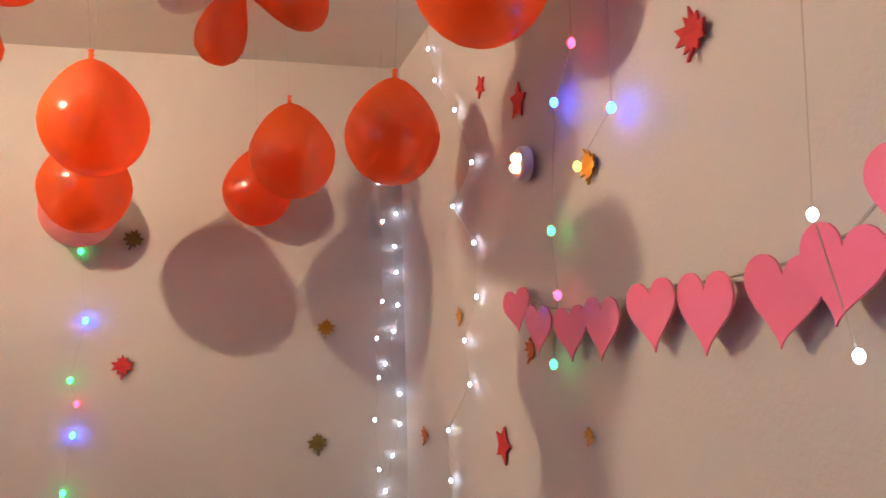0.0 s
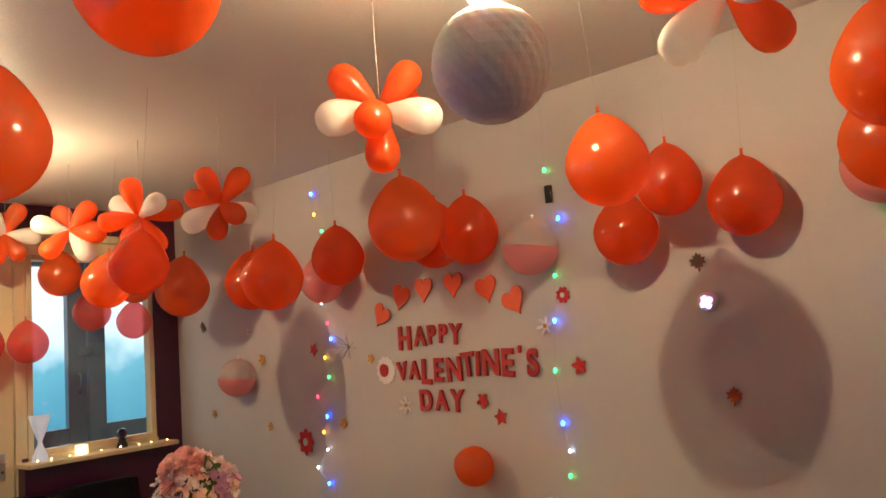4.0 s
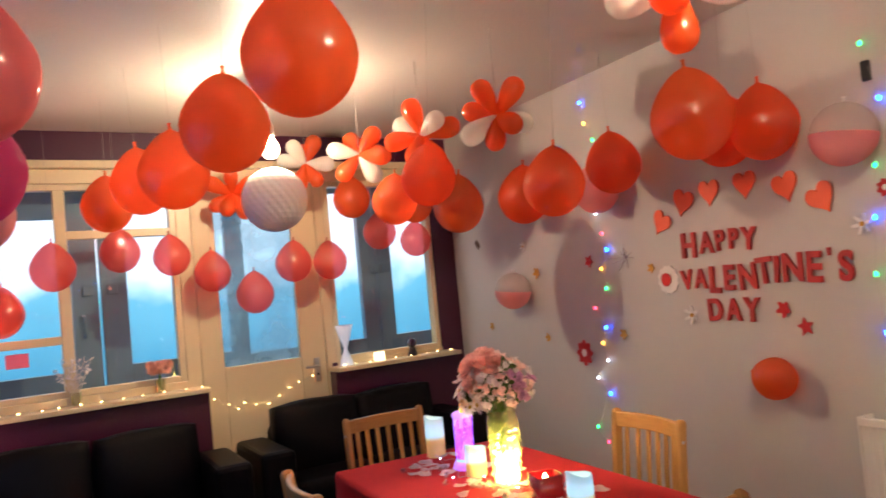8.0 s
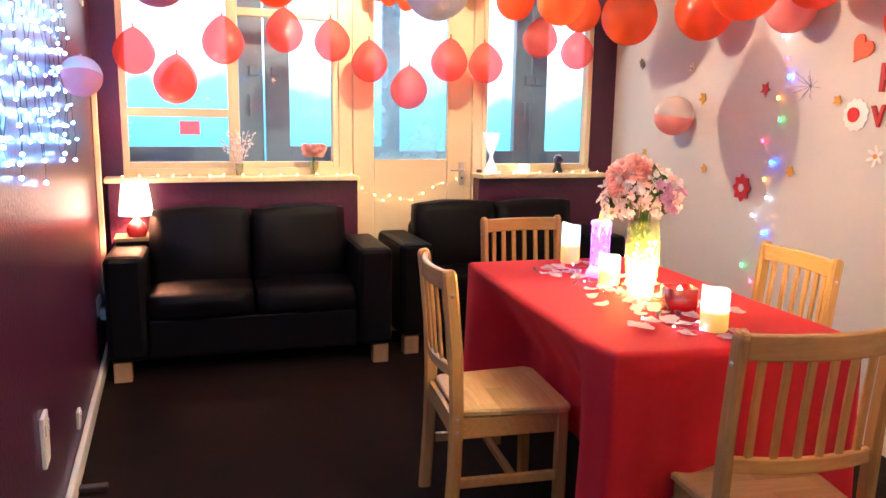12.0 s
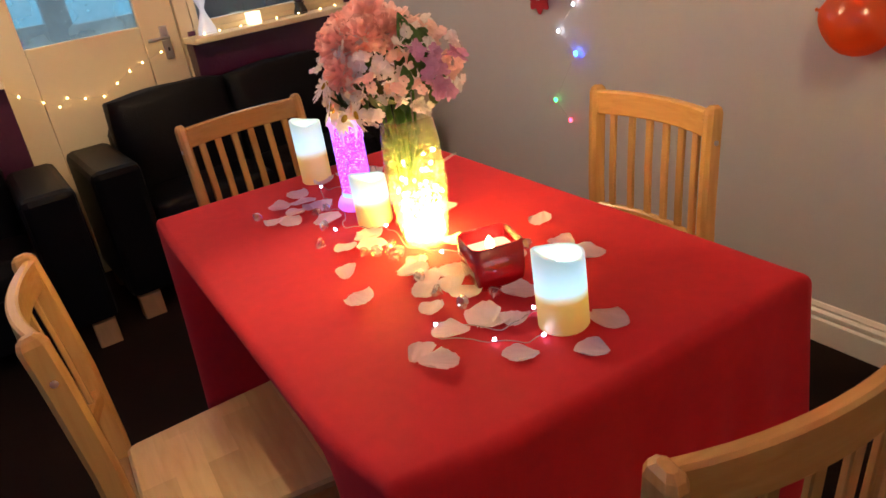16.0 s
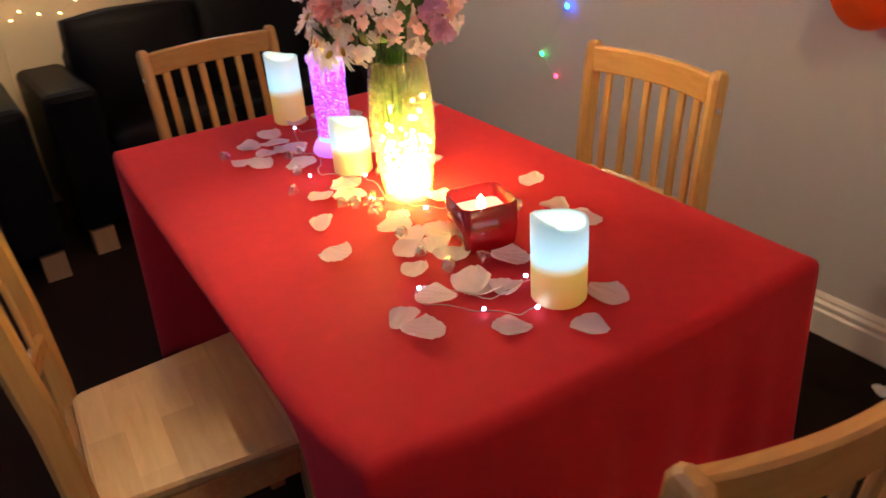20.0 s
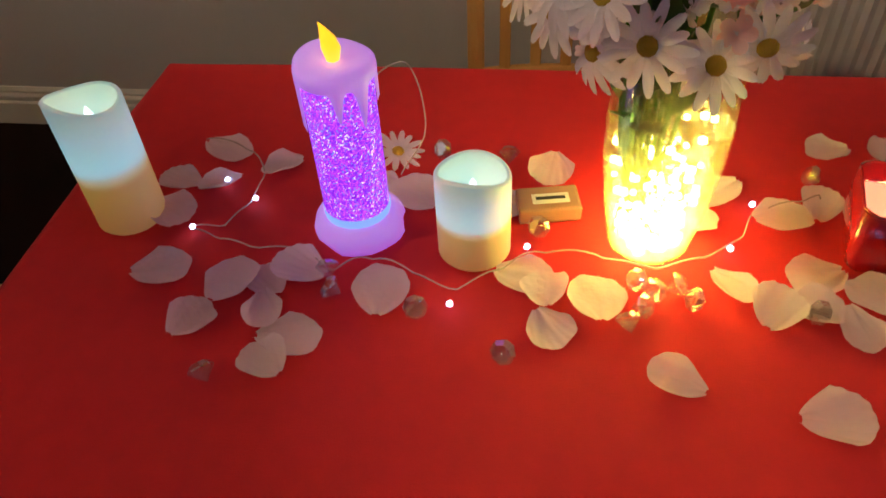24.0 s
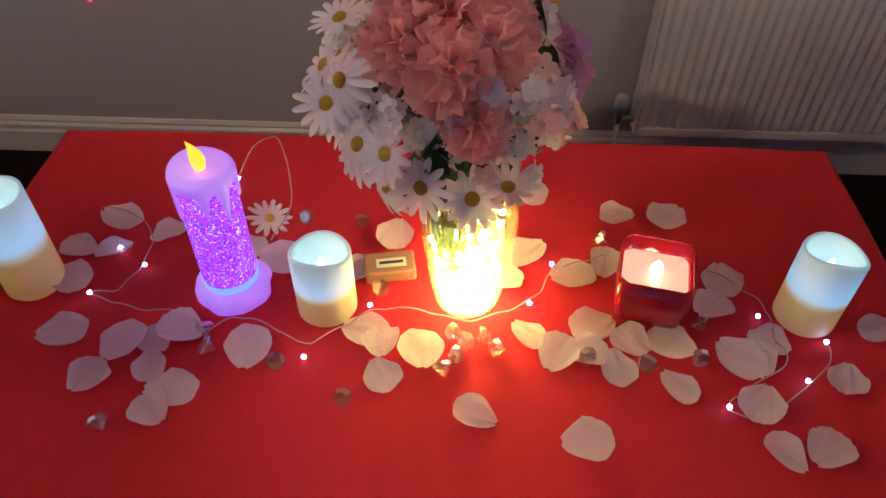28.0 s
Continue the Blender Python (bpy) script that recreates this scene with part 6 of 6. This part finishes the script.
for i, (x, y) in enumerate(CRYSTALS):
    ob = new("crystal", GEM)
    ob.matrix_basis = pose(x, y, TOP + 0.002, 0, 0, q.uniform(0, 360))
    tagged(ob, "clear acrylic diamond lying on the red cloth", "crystal", "crystals on the table")


def arc(points, z, wob):
    """A smooth course through turning points."""
    pts = [Vector((x, y, z)) for x, y in points]
    out = []
    for i in range(len(pts) - 1):
        a, b, c, d = pts[max(i - 1, 0)], pts[i], pts[i + 1], pts[min(i + 2, len(pts) - 1)]
        for k in range(6):
            t = k / 6
            out.append(0.5 * ((2 * b) + (c - a) * t + (2 * a - 5 * b + 4 * c - d) * t * t + (3 * b - a - 3 * c + d) * t ** 3) + Vector((0, 0, wob * abs(math.sin(3.1 * (i + t))))))
    return out + [pts[-1]]


lights = thing("table_fairy_lights", Matrix(), "clear wire of small white LEDs winding between the petals", "string lights")
for course, wob in ((WIRE_A, 0.006), (WIRE_B, 0.006)):
    part("wire", tube(arc(course, TOP + 0.006, wob), 0.0009, 5), WIRE, lights)
part("wire", tube([p + Vector((0, 0, 0.05 * math.sin(math.pi * k / 36))) for k, p in enumerate(arc(WIRE_C, TOP + 0.006, 0.0))], 0.0010, 5), WIRE, lights)
TABLE_LED = glow("table_led", (0.45, 0.58, 1.0), 14)
for x, y in TABLE_LEDS:
    part("led", smooth(ball(bmesh.new(), (x, y, TOP + 0.010), 0.0032, 2)), TABLE_LED, lights, "cool white LED")
pack = thing("battery_box", pose(-1.186, -2.378, TOP + 0.002, 0, 0, 100), "clear plastic battery box of the fairy lights", "battery box")
part("case", boxes(((-0.034, -0.020, 0), (0.034, 0.020, 0.020)), bevel=0.003), material("smoky_plastic", (0.62, 0.36, 0.24), 0.2, Transmission_Weight=0.4), pack)
part("sticker", boxes(((-0.022, -0.006, 0.0202), (0.018, 0.010, 0.0206))), PLASTIC, pack, "white sticker with dark print")
part("print_bar", boxes(((-0.018, -0.001, 0.0207), (0.014, 0.004, 0.0209))), BLACK_PLASTIC, pack)
single = thing("daisy", pose(-1.094, -2.195, TOP + 0.006, 15, -10, 0), "single white daisy lying on the red cloth", "flower")
part("petals", DAISIES[0][0], None, single)
part("eye", DAISIES[0][1], None, single, "yellow centre")

# ---- window sill things ----
SILL = 0.979
q = random.Random(8)
twigs = thing("twig_vase", NORTH @ pose(-0.822, -0.06, SILL), "glittery silver twigs in a small glass", "decoration")
part("glass", lathe([(0.018, 0), (0.022, 0.002), (0.026, 0.07), (0.024, 0.07), (0.020, 0.004), (0, 0.004)], 16), VASE_GLASS, twigs)
SILVER = material("silver_glitter", (0.86, 0.80, 0.80), 0.4, 0.2)
for i in range(14):
    a, b = q.uniform(0, 6.3), q.uniform(0.02, 0.09)
    tip = (b * math.cos(a) * 1.3, b * math.sin(a), q.uniform(0.17, 0.27))
    bm = tube([(0.005 * math.cos(a), 0.005 * math.sin(a), 0.005), (tip[0] * 0.45, tip[1] * 0.45, tip[2] * 0.6), tip], 0.0022, 4)
    for k in range(5):
        f = q.uniform(0.55, 1.0)
        ball(bm, (tip[0] * f + q.uniform(-0.015, 0.015), tip[1] * f, tip[2] * f + q.uniform(-0.015, 0.01)), 0.0068, 1)
    part("twig", bm, SILVER, twigs)
posy = thing("posy", NORTH @ pose(-0.387, -0.06, SILL), "coral flowers in a small glass on the sill", "flowers")
part("glass", lathe([(0.02, 0), (0.024, 0.002), (0.028, 0.08), (0.026, 0.08), (0.021, 0.004), (0, 0.004)], 16), VASE_GLASS, posy)
CORAL = soft_petal("coral_petal", (0.97, 0.58, 0.50), 0.4, 0.2, 40)
small = BLOOM.copy()
small.materials[0] = CORAL
for i in range(8):
    a = i * 0.9
    part("bloom", small, None, posy, "", Matrix.Translation((0.05 * math.cos(a) * (i > 0), 0.035 * math.sin(a) * (i > 0), 0.130 + 0.028 * (i % 2))) @ Matrix.Rotation(0.5, 4, "X") @ Matrix.Scale(0.85, 4))
part("stem", tube([(0, 0, 0.006), (0.0, 0, 0.13)], 0.008), STEM, posy)
cone = thing("paper_cone_lamp", NORTH @ pose(0.775, -0.06, SILL), "white hourglass-shaped paper lamp on the sill", "lamp")
part("shade", lathe([(0.045, 0.0), (0.040, 0.03), (0.012, 0.10), (0.012, 0.115), (0.040, 0.19), (0.058, 0.262), (0.056, 0.262), (0.010, 0.12)], 24), glow("paper_lamp_glow", (0.62, 0.76, 1.0), 0.22, (0.62, 0.66, 0.72)), cone)
tea = thing("tealight", NORTH @ pose(1.01, -0.07, SILL), "glowing frosted tealight glass", "candle")
part("glass", lathe([(0, 0), (0.032, 0), (0.036, 0.004), (0.036, 0.055), (0.033, 0.055), (0.032, 0.008), (0, 0.008)], 20), glow("frosted_tealight", (1.0, 0.86, 0.58), 1.4), tea)
globe = thing("glass_globe", NORTH @ pose(1.265, -0.07, SILL), "small dark glass ball on a black stand", "decoration")
part("stand", lathe([(0, 0), (0.034, 0), (0.034, 0.012), (0.022, 0.045), (0.026, 0.055), (0, 0.055)], 18), BLACK_PLASTIC, globe)
part("ball", smooth(ball(bmesh.new(), (0, 0, 0.086), 0.034, 3)), material("dark_violet_glass", (0.035, 0.02, 0.06), 0.03, Coat_Weight=1.0), globe)
note = thing("window_note", NORTH @ pose(-1.086, 0.030, 1.25), "pink paper note taped on the window pane", "paper")
part("sheet", boxes(((-0.055, -0.001, -0.038), (0.055, 0.001, 0.038))), PINK_CARD, note)
for n_, (u0, u1) in enumerate(((-1.45, -0.17), (0.74, 1.55))):
    spots, u = [], u0
    while u < u1:
        spots.append(("warm", tuple(at_north(u, -0.12 + q.uniform(-0.02, 0.02), SILL + 0.008))))
        u += q.uniform(0.075, 0.12)
    light_string("fairy_lights", spots, "warm fairy lights lying along the window sill", THREAD, 0.005)
spots = [("warm", tuple(at_north(u, -0.012, z + dz))) for u, z, dz in ((-0.128, 0.93, 0), (-0.08, 0.87, 0.02), (0.004, 0.844, 0), (0.06, 0.84, -0.03), (0.10, 0.82, 0.02), (0.17, 0.819, 0), (0.25, 0.83, -0.02), (0.321, 0.851, 0), (0.39, 0.90, -0.01), (0.456, 0.914, 0), (0.552, 0.94, 0))]
light_string("fairy_lights", spots, "warm fairy lights looped across the garden door", THREAD, 0.005)
